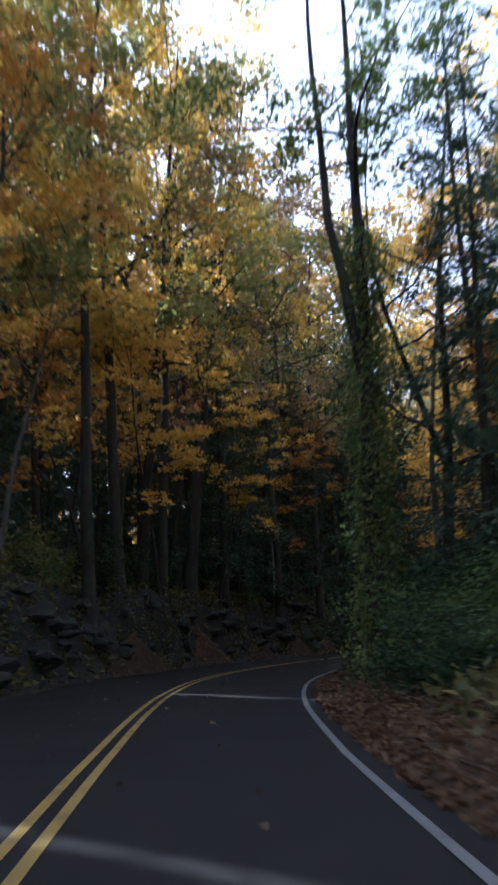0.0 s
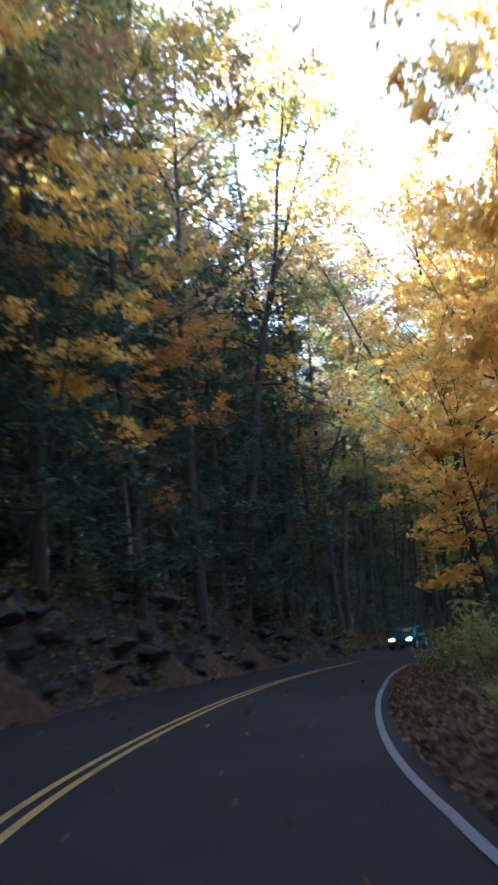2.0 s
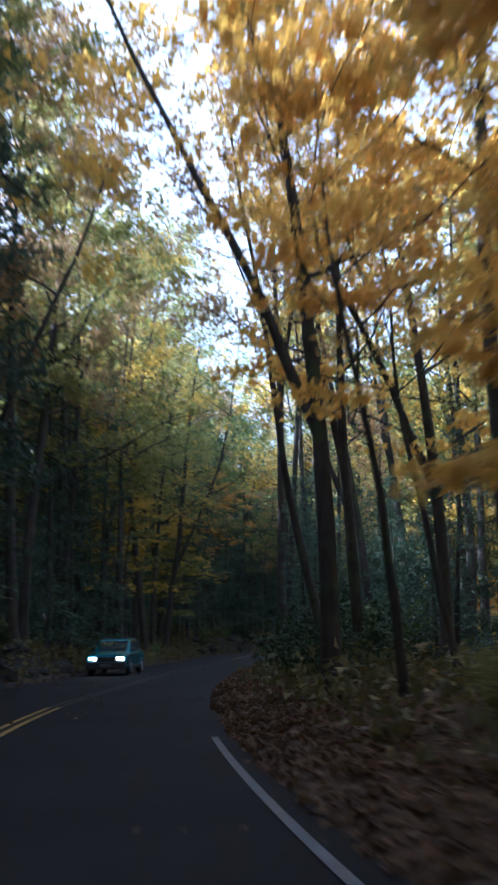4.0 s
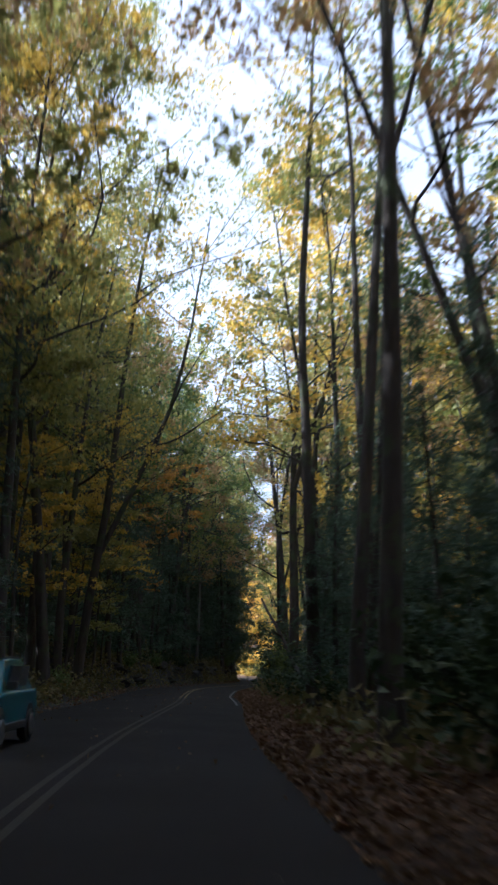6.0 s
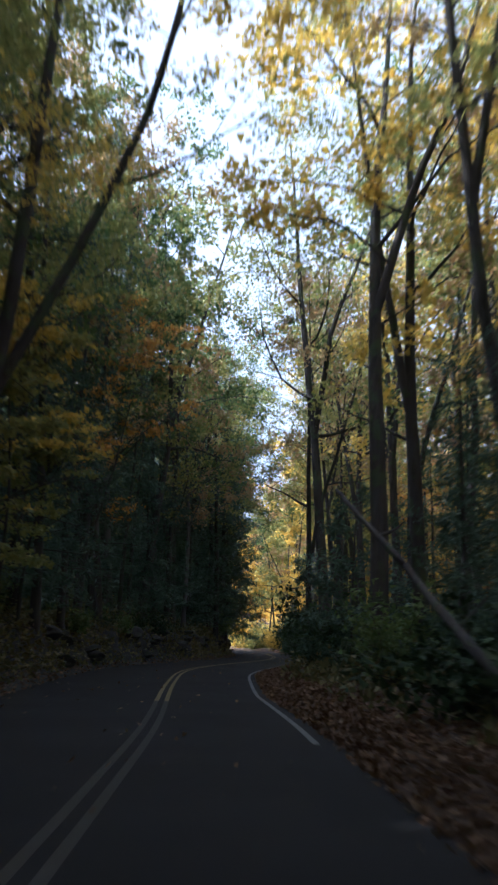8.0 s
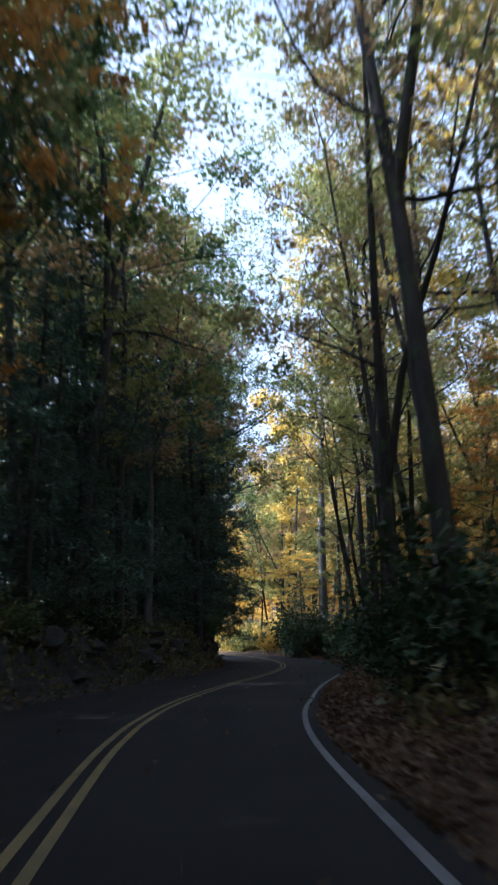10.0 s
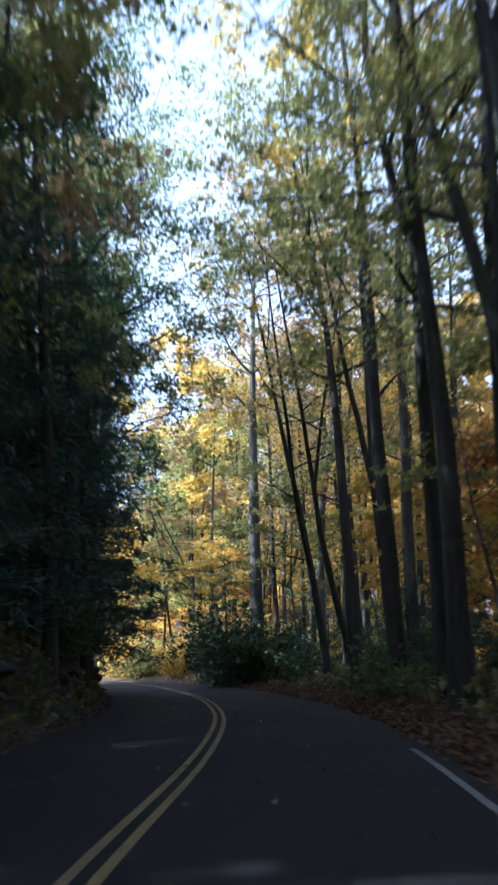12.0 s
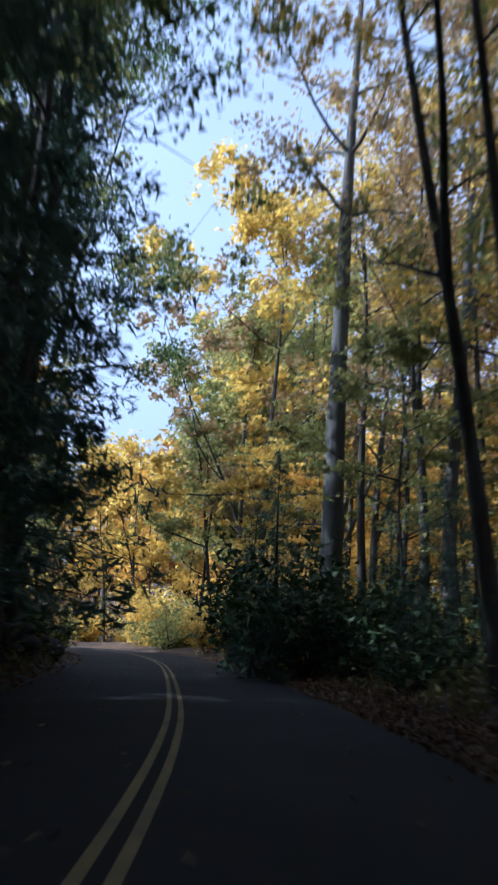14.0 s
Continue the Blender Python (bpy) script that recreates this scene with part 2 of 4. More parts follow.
def road_place(xy):
    """Along and across the road, for places in rows."""
    xy = np.atleast_2d(np.asarray(xy, float))
    along, across = np.empty(len(xy)), np.empty(len(xy))
    for a in range(0, len(xy), 4000):
        part_xy = xy[a:a + 4000]
        off = part_xy[:, None, :] - MID[None]
        j = (off ** 2).sum(-1).argmin(1)
        o = off[np.arange(len(j)), j]
        along[a:a + 4000] = j * STEP
        side = (o * LEFT[j]).sum(-1)
        across[a:a + 4000] = np.sign(side) * np.hypot(o[:, 0], o[:, 1])
    return along, across


def wavy(x, y, size, seed):
    r = np.random.RandomState(seed)
    out = 0
    for k in range(5):
        a, ph = r.uniform(0, 6.3), r.uniform(0, 6.3)
        f = 6.283 / size * r.uniform(0.6, 1.9)
        out = out + np.sin((x * math.cos(a) + y * math.sin(a)) * f + ph)
    return out / 5


def lane(s):
    """Width of the near lane: wider on the bend, narrow along the straight."""
    return np.interp(s, [30, 41, 48, 55, 62, 80, 98, 108, 130, 153, 168, 178, 260], [2.75, 2.8, 3.0, 3.25, 3.5, 3.55, 3.2, 2.75, 2.5, 2.35, 2.85, 3.2, 3.1])


def seen_across(s, d):
    """Across the road as if both lanes were alike."""
    return np.where(d < 0, d - (3.4 - lane(s)), d)


def step_up(v, a, b):
    t = np.clip((v - a) / (b - a), 0, 1)
    return t * t * (3 - 2 * t)


def land(s, d, x, y):
    """Height of the ground: a cut bank and hillside to the left, a leafy verge and easy ground to the right."""
    d = seen_across(s, d)
    cut = step_up(s, 45, 60) * (1 - step_up(s, 105, 125)) + 0.8 * step_up(s, 150, 165) * (1 - step_up(s, 236, 252))
    low = 0.35 + 1.65 * cut + 0.75 * step_up(s, 45, 60) * (1 - step_up(s, 92, 110))
    left = 0.10 * step_up(d, 3.7, 4.3) + low * step_up(d, 4.2, 5.2) + np.clip(d - 5.5, 0, 60) * (0.10 + 0.20 * cut)
    e = -d
    right = 0.12 * step_up(e, 3.7, 4.5) + 0.25 * step_up(e, 5.0, 7.0) - 0.03 * np.clip(e - 8, 0, 25) + 0.13 * np.clip(e - 34, 0, 90)
    h = np.where(d > 0, left, right)
    far = step_up(np.abs(d), 3.6, 9.0)
    return h + far * (0.28 * wavy(x, y, 14.0, 3) + 0.10 * wavy(x, y, 4.0, 5)) - 0.06 * (1 - step_up(np.abs(d), 3.6, 3.95))


def ground_at(x, y):
    s, d = road_place([(x, y)])
    return float(land(s, d, np.array([x]), np.array([y]))[0])


def mesh_of(name, verts, faces, mat, smooth=False):
    me = bpy.data.meshes.new(name)
    me.from_pydata([tuple(v) for v in verts], [], faces)
    me.materials.append(mat)
    if smooth:
        me.polygons.foreach_set("use_smooth", [True] * len(me.polygons))
    me.update()
    return me


def ribbon(name, s0, s1, ds, offsets, height, mat, smooth=True, fit_lane=False):
    ss = np.arange(s0, s1 + ds * 0.5, ds)
    j = np.clip(ss / STEP, 0, len(MID) - 1)
    base = np.stack([np.interp(j, np.arange(len(MID)), MID[:, i]) for i in (0, 1)], 1)
    side = np.stack([np.interp(j, np.arange(len(MID)), LEFT[:, i]) for i in (0, 1)], 1)
    n = len(offsets)
    d = np.array(offsets, float)
    dd = np.repeat(d[None], len(ss), 0)
    if fit_lane:
        dd = np.where(dd < -3, dd + (3.4 - lane(ss))[:, None], dd * np.where(dd < 0, lane(ss)[:, None] / 3.4, 1))
    xy = base[:, None] + side[:, None] * dd[..., None]
    z = height(np.repeat(ss[:, None], n, 1), dd, xy[..., 0], xy[..., 1])
    verts = np.concatenate([xy, z[..., None]], -1).reshape(-1, 3)
    faces = [(r * n + c + 1, r * n + c, (r + 1) * n + c, (r + 1) * n + c + 1) if d[1] > d[0] else (r * n + c, r * n + c + 1, (r + 1) * n + c + 1, (r + 1) * n + c)
             for r in range(len(ss) - 1) for c in range(n - 1)]
    return new(name, mesh_of(name, verts, faces, mat, smooth))


# far ground, out to the horizon
def stretch_axis(a, b, step, reach):
    core = list(np.arange(a, b, step))
    out, w = [], step
    while (not out) or out[-1] < reach:
        w *= 1.5
        out.append((out[-1] if out else 0) + w)
    return np.array([a - v for v in reversed(out)] + core + [core[-1] + v for v in out])


gx, gy = stretch_axis(-70, 190, 2.5, 2500), stretch_axis(-50, 280, 2.5, 2500)
XX, YY = np.meshgrid(gx, gy)
gs, gd = road_place(np.stack([XX.ravel(), YY.ravel()], 1))
gz = land(gs, gd, XX.ravel(), YY.ravel()) - 0.6 * (1 - step_up(np.abs(gd), 24, 29)) - 0.02
nx = len(gx)
gf = [(r * nx + c, r * nx + c + 1, (r + 1) * nx + c + 1, (r + 1) * nx + c) for r in range(len(gy) - 1) for c in range(nx - 1)]
ground = new("ground", mesh_of("ground", np.stack([XX.ravel(), YY.ravel(), gz], 1), gf, FOREST_FLOOR, True))
tagged(ground, "brown leaf-strewn forest floor rising into the woods", "ground", kind="structure")


def rough_land(s, d, x, y):
    h = land(s, d, x, y)
    cut = step_up(s, 45, 60) * (1 - step_up(s, 105, 125)) + 0.8 * step_up(s, 150, 165) * (1 - step_up(s, 236, 252))
    ledge = np.where(d > 0, step_up(d, 4.2, 4.8) * (1 - step_up(d, 6.2, 8.0)), 0) * (0.15 + cut)
    return h + ledge * (0.42 * wavy(x, y + s, 2.3, 11) + 0.26 * wavy(x + s, y, 1.0, 13)) + 0.03 * step_up(np.abs(d), 3.7, 4.5) * wavy(x, y, 1.1, 17)


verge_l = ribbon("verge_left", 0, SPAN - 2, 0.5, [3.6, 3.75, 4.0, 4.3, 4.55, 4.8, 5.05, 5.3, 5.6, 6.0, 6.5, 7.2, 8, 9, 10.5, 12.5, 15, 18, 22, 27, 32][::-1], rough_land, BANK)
tagged(verge_l, "rock and leaf-covered bank, steep faces coloured dark as in shade", "verge", kind="structure")
verge_r = ribbon("verge_right", 0, SPAN - 2, 0.5, [-3.6, -3.75, -3.95, -4.2, -4.6, -5.0, -5.5, -6, -6.7, -7.5, -8.5, -10, -12, -14.5, -18, -22, -27, -32], rough_land, FOREST_FLOOR, True, True)
tagged(verge_r, "brown leaf-littered shoulder beside the road", "verge", kind="structure")


def crown_of_road(s, d, x, y):
    return 0.0 * s - 0.012 * np.abs(d) + 0.012 + 0.006 * wavy(x, y, 5.0, 23)


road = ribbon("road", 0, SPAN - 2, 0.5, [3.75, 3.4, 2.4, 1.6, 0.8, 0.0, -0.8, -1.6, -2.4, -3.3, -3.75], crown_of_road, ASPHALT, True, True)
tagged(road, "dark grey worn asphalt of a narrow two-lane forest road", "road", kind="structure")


def painted(name, s0, s1, d, w, mat, label, rise=0.006):
    ob = ribbon(name, s0, s1, 0.5, [d + w / 2, d - w / 2], lambda s, dd, x, y: crown_of_road(s, dd, x, y) + rise, mat)
    return tagged(ob, label, "road marking", kind="structure")


for d in (0.11, -0.11):
    painted("yellow_line", 0, 100, d, 0.10, YELLOW_PAINT, "worn yellow centre line painted on asphalt")
    painted("yellow_line", 100, 150, d, 0.10, SHADED_WORN_PAINT, "worn centre line coloured dark for deep shade, on dark asphalt")
    painted("yellow_line", 150, SPAN - 4, d, 0.10, DULL_PAINT, "dull yellow centre line on asphalt")
def edge_line(s0, s1, w=0.10):
    rows = np.arange(s0, s1, 0.5)
    verts = [on_road(s, -lane(s) + o, 0.012 - 0.012 * lane(s) + 0.012) for s in rows for o in (w / 2, -w / 2)]
    faces = [(2 * i, 2 * i + 1, 2 * i + 3, 2 * i + 2) for i in range(len(rows) - 1)]
    tagged(new("white_line", mesh_of("white_line", verts, faces, WHITE_PAINT)), "worn white edge line painted along the lane", "road marking", kind="structure")


edge_line(0, 94)
edge_line(142, 196)

# ---- slits in the canopy where the sun reaches the road: middle, half length, half width ----
FLECKS = [((-0.9, 6.4), 3.2, 0.16), ((0.3, 20.9), 2.6, 0.09), ((66.3, 134.9), 2.2, 0.16)]
AZ = np.array([math.sin(SUN_AZ), math.cos(SUN_AZ)])


def in_slit(p, size):
    """Which of these places shade one of the sunny slits."""
    g = p[:, :2] - AZ * (p[:, 2:] / math.tan(SUN_EL))
    hit = np.zeros(len(p), bool)
    for c, hl, hw in FLECKS:
        o = g - np.array(c)
        a, w = o @ AZ, o @ np.array([-AZ[1], AZ[0]])
        hit |= (np.abs(a) < hl) & (np.abs(w) < hw + size)
    return hit


# gaps in the canopy over the left bank: the sun crosses the road here and lights the maples on the far side: place lit, height, half length, half width
GAPS = [((12.6, 48.0), 8.0, 5.0, 2.2), ((16.5, 54.5), 10.0, 5.0, 2.4), ((20.0, 60.0), 12.0, 5.0, 2.2), ((0.5, 40.0), 8.0, 2.5, 1.3)]


def in_gap(p):
    hit = np.zeros(len(p), bool)
    for c, z, hl, hw in GAPS:
        o = p[:, :2] - AZ * ((p[:, 2:] - z) / math.tan(SUN_EL)) - np.array(c)
        a, w = o @ AZ, o @ np.array([-AZ[1], AZ[0]])
        hit |= (np.abs(a) < hl) & (np.abs(w) < hw) & (p[:, 2] > z + 2)
    return hit


# ---- trees ----
def tube(path, radii, sides, verts, faces):
    path = np.asarray(path, float)
    t = np.gradient(path, axis=0)
    t /= np.linalg.norm(t, axis=1)[:, None] + 1e-9
    ref = np.array([0.31, 0.95, 0.05]) if abs(t[0][2]) > 0.7 else np.array([0, 0, 1.0])
    u = np.cross(t, ref)
    u /= np.linalg.norm(u, axis=1)[:, None] + 1e-9
    v = np.cross(t, u)
    a = np.linspace(0, 2 * math.pi, sides, endpoint=False)
    ring = path[:, None] + np.asarray(radii)[:, None, None] * (np.cos(a)[None, :, None] * u[:, None] + np.sin(a)[None, :, None] * v[:, None])
    k = sum(len(q) for q in verts)
    verts.append(ring.reshape(-1, 3))
    for r in range(len(path) - 1):
        for c in range(sides):
            d = (c + 1) % sides
            faces.append((k + r * sides + c, k + r * sides + d, k + (r + 1) * sides + d, k + (r + 1) * sides + c))


def leaf_blades(centres, size, r, flat=0.55, narrow=0.62):
    """One small three-cornered blade for each leaf."""
    n = len(centres)
    nrm = r.normal(size=(n, 3)) * np.array([flat, flat, 1.0])
    nrm /= np.linalg.norm(nrm, axis=1)[:, None]
    u = np.cross(nrm, r.normal(size=(n, 3)))
    u /= np.linalg.norm(u, axis=1)[:, None]
    v = np.cross(nrm, u)
    sz = size * r.uniform(0.65, 1.35, (n, 1))
    w = sz * narrow * 0.5
    return np.stack([centres - u * sz * 0.4 + v * w, centres - u * sz * 0.4 - v * w, centres + u * sz * 0.6], 1)


def blades_mesh(name, blades, mat):
    n, k = blades.shape[:2]
    me = bpy.data.meshes.new(name)
    me.vertices.add(k * n)
    me.vertices.foreach_set("co", blades.reshape(-1).astype(np.float32))
    me.loops.add(k * n)
    me.loops.foreach_set("vertex_index", np.arange(k * n, dtype=np.int32))
    me.polygons.add(n)
    me.polygons.foreach_set("loop_start", np.arange(0, k * n, k, dtype=np.int32))
    me.update(calc_edges=True)
    me.materials.append(mat)
    return me


class Kind:
    """A grown tree shape: trunk, limbs and leaf centres, to be planted many times."""

    def __init__(self, trunk, limbs, centres, leaf_size, flat, narrow, seed, path):
        self.trunk, self.limbs, self.centres, self.leaf, self.flat, self.narrow, self.seed = trunk, limbs, centres, leaf_size, flat, narrow, seed
        self.meshes, self.path, self.boughs = {}, path, None

    def blades(self):
        return leaf_blades(self.centres, self.leaf, np.random.RandomState(self.seed), self.flat, self.narrow)

    def crown(self, mat, keep=None):
        if keep is not None:
            return blades_mesh("crown", self.blades()[keep], mat)
        if "crown" not in self.meshes:
            self.meshes["crown"] = blades_mesh("crown", self.blades(), mat)
        return self.meshes["crown"]


def wander(start, way, length, n, r, bend=0.12, lift=0.0):
    p, d = [np.array(start, float)], np.array(way, float)
    for _ in range(n):
        d = d + r.normal(size=3) * bend + np.array([0, 0, lift])
        d /= np.linalg.norm(d)
        p.append(p[-1] + d * length / n)
    return np.array(p)


def grow_broadleaf(seed, height=22.0, girth=0.2, base=8.0, spread=4.0, limbs=12, leaves=5000, leaf=0.17, fork=0.0, tilt=(0, 0), layered=0.3, sides=7, apart=False, clump=0.2, sway=0.045):
    r = np.random.RandomState(seed)
    tv, tf, own = [], [], []
    lean = np.array([tilt[0], tilt[1], 1.0])
    trunk = wander((0, 0, -0.4), lean / np.linalg.norm(lean), height * 0.96, 12, r, sway, 0.02)
    taper = girth * np.array([1.45, 1.08] + list(np.linspace(1.0, 0.14, 11)))
    tube(trunk, taper, sides, tv, tf)
    stems = [(trunk, taper)]
    if fork:
        k = int(fork * 12)
        a = r.uniform(0, 6.28)
        st = wander(trunk[k], (0.33 * math.cos(a), 0.33 * math.sin(a), 1), height * (1 - fork) * 0.95, 9, r, 0.06, 0.04)
        rad = np.linspace(taper[k] * 0.8, girth * 0.12, 10)
        tube(st, rad, sides, tv, tf)
        stems.append((st, rad))
    clumps = []
    for i in range(limbs):
        wv, wf = ([], []) if apart else (tv, tf)
        st, rad = stems[i % len(stems)]
        f = (i + r.uniform(0.1, 0.9)) / limbs
        h = base + (height * 0.96 - base) * f ** 0.9
        k = int(np.clip(np.searchsorted(st[:, 2], h), 1, len(st) - 2))
        a = i * 2.4 + r.uniform(-0.6, 0.6)
        reach = spread * (0.55 + 0.75 * math.sin(math.pi * min(1, 0.18 + 0.75 * f))) * r.uniform(0.6, 1.15)
        limb = wander(st[k], (math.cos(a), math.sin(a), 0.35 + 0.8 * f), reach, 6, r, 0.16, 0.03)
        lr = np.linspace(min(rad[k] * 0.55, 0.11), 0.015, 7)
        tube(limb, lr, 4, wv, wf)
        clumps.append((limb[-1], 1.0))
        for j in (2, 3, 4, 5):
            b = r.uniform(0, 6.28)
            tw = wander(limb[j], (math.cos(b), math.sin(b), r.uniform(-0.1, 0.7)), reach * r.uniform(0.22, 0.5), 2, r, 0.2)
            tube(tw, np.linspace(max(lr[j] * 0.6, 0.012), 0.006, 3), 3, wv, wf)
            clumps.append((tw[-1], 0.9))
            clumps.append((tw[1], 0.6))
        if apart:
            own.append(mesh_of("limb", np.concatenate(wv), wf, BARK["brown"], True))
    clumps.append((trunk[-1], 0.9))
    w = np.array([c[1] for c in clumps]) * r.uniform(0.2, 1.8, len(clumps))
    wide = spread * clump
    sprays = max(len(clumps) * 2, 60)
    tips = np.array([c[0] for c in clumps])[r.choice(len(clumps), sprays, p=w / w.sum())]
    tips = tips + r.normal(size=(sprays, 3)) * np.array([wide, wide, wide * (1 - layered)]) * 0.7
    w = r.uniform(0.1, 1.0, sprays) ** 1.5
    cc = tips[r.choice(sprays, leaves, p=w / w.sum())]
    fine = max(wide * 0.27, leaf * 1.05)
    cc = cc + r.normal(size=(leaves, 3)) * np.array([fine, fine, fine * (1 - 0.8 * layered)])
    cc[:, 2] = np.maximum(cc[:, 2], 0.6)
    return Kind(mesh_of("trunk", np.concatenate(tv), tf, BARK["brown"], True), own, cc, leaf, 0.6, 0.85, seed, trunk)


def grow_hemlock(seed, height=20.0, girth=0.2, base=1.5, spread=3.2, leaves=5000, leaf=0.30, boughs=True):
    r = np.random.RandomState(seed)
    tv, tf, bv, bf = [], [], [], []
    trunk = wander((0, 0, -0.4), (0, 0, 1), height, 12, r, 0.015, 0.01)
    taper = girth * np.array([1.35, 1.05] + list(np.linspace(1.0, 0.08, 11)))
    tube(trunk, taper, 7, tv, tf)
    pts = []
    n = int((height - base) * 3.6)
    for i in range(n):
        f = (i + 0.5) / n
        h = base + (height - base) * f
        a = i * 2.4 + r.uniform(-0.7, 0.7)
        reach = (spread * (1 - f) ** 0.6 + 0.3) * r.uniform(0.45, 1.2)
        root = np.array([np.interp(h, trunk[:, 2], trunk[:, 0]), np.interp(h, trunk[:, 2], trunk[:, 1]), h])
        br = wander(root, (math.cos(a), math.sin(a), r.uniform(-0.15, 0.3)), reach, 4, r, 0.08, -0.05)
        if boughs:
            tube(br[::2], np.linspace(0.035, 0.006, 3), 3, bv, bf)
        m = max(4, int(leaves / n * (1.6 * (1 - f) + 0.25)))
        u = r.uniform(0.1, 1.06, m) ** 0.75
        at = np.stack([np.interp(u * 4, np.arange(5), br[:, c]) for c in range(3)], 1)
        side = np.array([-math.sin(a), math.cos(a), 0])
        off = r.normal(size=m) * 0.30 * reach * (1.1 - u)
        at = at + side * off[:, None] - np.array([0, 0, 1]) * (np.abs(off) * 0.3 + r.normal(size=m) * 0.16 + 0.1)[:, None]
        pts.append(at)
    kind = Kind(mesh_of("trunk", np.concatenate(tv), tf, BARK["brown"], True), [], np.concatenate(pts), leaf, 0.5, 0.22, seed, trunk)
    if boughs:
        kind.boughs = mesh_of("boughs", np.concatenate(bv), bf, BARK["brown"], True)
    return kind


def grow_bush(seed, height=2.4, spread=1.8, leaves=1800, leaf=0.13):
    r = np.random.RandomState(seed)
    tv, tf = [], []
    clumps = []
    for i in range(9):
        a = i * 2.4
        st = wander((0, 0, -0.1), (0.6 * math.cos(a), 0.6 * math.sin(a), 1.0), height * r.uniform(0.6, 1.05), 5, r, 0.2)
        st[:, :2] *= spread / (height * 0.75)
        tube(st, np.linspace(0.03, 0.008, 6), 3, tv, tf)
        clumps += [st[-1], st[-2], st[2], st[3]]
    cc = np.array(clumps)[r.randint(len(clumps), size=leaves)] + r.normal(size=(leaves, 3)) * np.array([0.3, 0.3, 0.24]) * spread * 0.5
    cc[:, 2] = np.maximum(cc[:, 2], 0.05)
    return Kind(mesh_of("stem", np.concatenate(tv), tf, BARK["brown"], True), [], cc, leaf, 0.6, 0.6, seed, None)


def plant(name, kind, x, y, leaf, label, category, group, turn=0.0, size=1.0, bark="brown", tilt=(0, 0), z=None):
    z = ground_at(x, y) if z is None else z
    m = pose(x, y, z - 0.05, tilt[0], tilt[1], turn) @ Matrix.Diagonal((size, size, size, 1))
    tree = new(name)
    tree.matrix_world = m
    tree.empty_display_size = 0.3
    tagged(tree, label, category, group)
    a = np.array(m)
    cw = kind.centres @ a[:3, :3].T + a[:3, 3]
    shade = in_slit(cw, kind.leaf * 0.4)
    if 40 < road_place([(x, y)])[0][0] < 130 and road_place([(x, y)])[1][0] > 4:
        shade |= in_gap(cw) & (np.random.RandomState(kind.seed).uniform(size=len(cw)) < 0.85)
    # traffic keeps the way clear of low boughs
    low = np.flatnonzero(cw[:, 2] < 6.5)
    if len(low) and name != "bush" and abs(road_place([(x, y)])[1][0]) < 9:
        s, d = road_place(cw[low, :2])
        shade[low[(np.abs(d) < 3.8) & (s < 212)]] = True
    crown = kind.crown(LEAF[leaf], ~shade if shade.any() else None)
    stem = new("stem" if name == "bush" else "trunk", kind.trunk)
    for ob, holder, mat in [(stem, tree, BARK[bark]), (new("crown", crown), tree, LEAF[leaf])] + [(new("limb", me), stem, BARK[bark]) for me in kind.limbs]:
        ob.parent = holder
        ob.material_slots[0].link = "OBJECT"
        ob.material_slots[0].material = mat
    if kind.boughs:
        thin = tagged(new("branchwork", kind.boughs), kind="stuff")
        thin.parent = stem
    return tree


TALL_SHAPES = [(25, 0.21, 7, 5.6, 0), (27, 0.25, 8, 6.0, 0.45), (22, 0.17, 6, 5.0, 0), (28, 0.23, 11, 5.2, 0), (24, 0.19, 6, 5.6, 0.3)]
TALL = [grow_broadleaf(100 + i, height=h, girth=g, base=b0, spread=sp, limbs=13, leaves=7000, leaf=0.225, fork=fk, apart=True, sway=0.03) for i, (h, g, b0, sp, fk) in enumerate(TALL_SHAPES)]
THIN = [grow_broadleaf(150 + i, height=h, girth=g, base=b0 + 2, spread=sp - 0.6, limbs=13, leaves=4300, leaf=0.212, fork=fk, apart=True, sway=0.03) for i, (h, g, b0, sp, fk) in enumerate(TALL_SHAPES)]
MIDDLE = [grow_broadleaf(200 + i, height=h, girth=0.17, base=b0, spread=5.4, limbs=9, leaves=1900, leaf=0.55, fork=fk, sides=6, sway=0.03)
          for i, (h, b0, fk) in enumerate([(24, 5, 0), (26, 7, 0.4), (21, 4, 0), (23, 3, 0.5)])]
FAR = [grow_broadleaf(300 + i, height=h, girth=0.17, base=b0, spread=5.4, limbs=8, leaves=800, leaf=0.95, sides=5) for i, (h, b0) in enumerate([(23, 2), (26, 3), (20, 1.5)])]
YOUNG = [grow_broadleaf(400 + i, height=h, girth=0.075, base=b0, spread=sp, limbs=14, leaves=3800, leaf=0.17, layered=0.82, tilt=tl, sides=6, apart=True, clump=0.16)
         for i, (h, b0, sp, tl) in enumerate([(9, 2.5, 2.8, (0.1, 0)), (11, 3.5, 3.2, (0, 0.12)), (7, 1.8, 2.4, (0.15, 0.05)), (13, 4, 3.5, (0.06, -0.1))])]
HEMLOCK = [grow_hemlock(500 + i, height=h, spread=sp, base=b0, leaves=5600, leaf=0.40) for i, (h, sp, b0) in enumerate([(23, 3.6, 1.2), (28, 4.2, 2.0), (18, 3.2, 0.6)])]
HEMLOCK_FAR = [grow_hemlock(520 + i, height=h, spread=sp, base=b0, leaves=2300, leaf=0.70, boughs=False) for i, (h, sp, b0) in enumerate([(22, 3.6, 1.2), (26, 4.2, 2.0), (15, 3.2, 0.6)])]
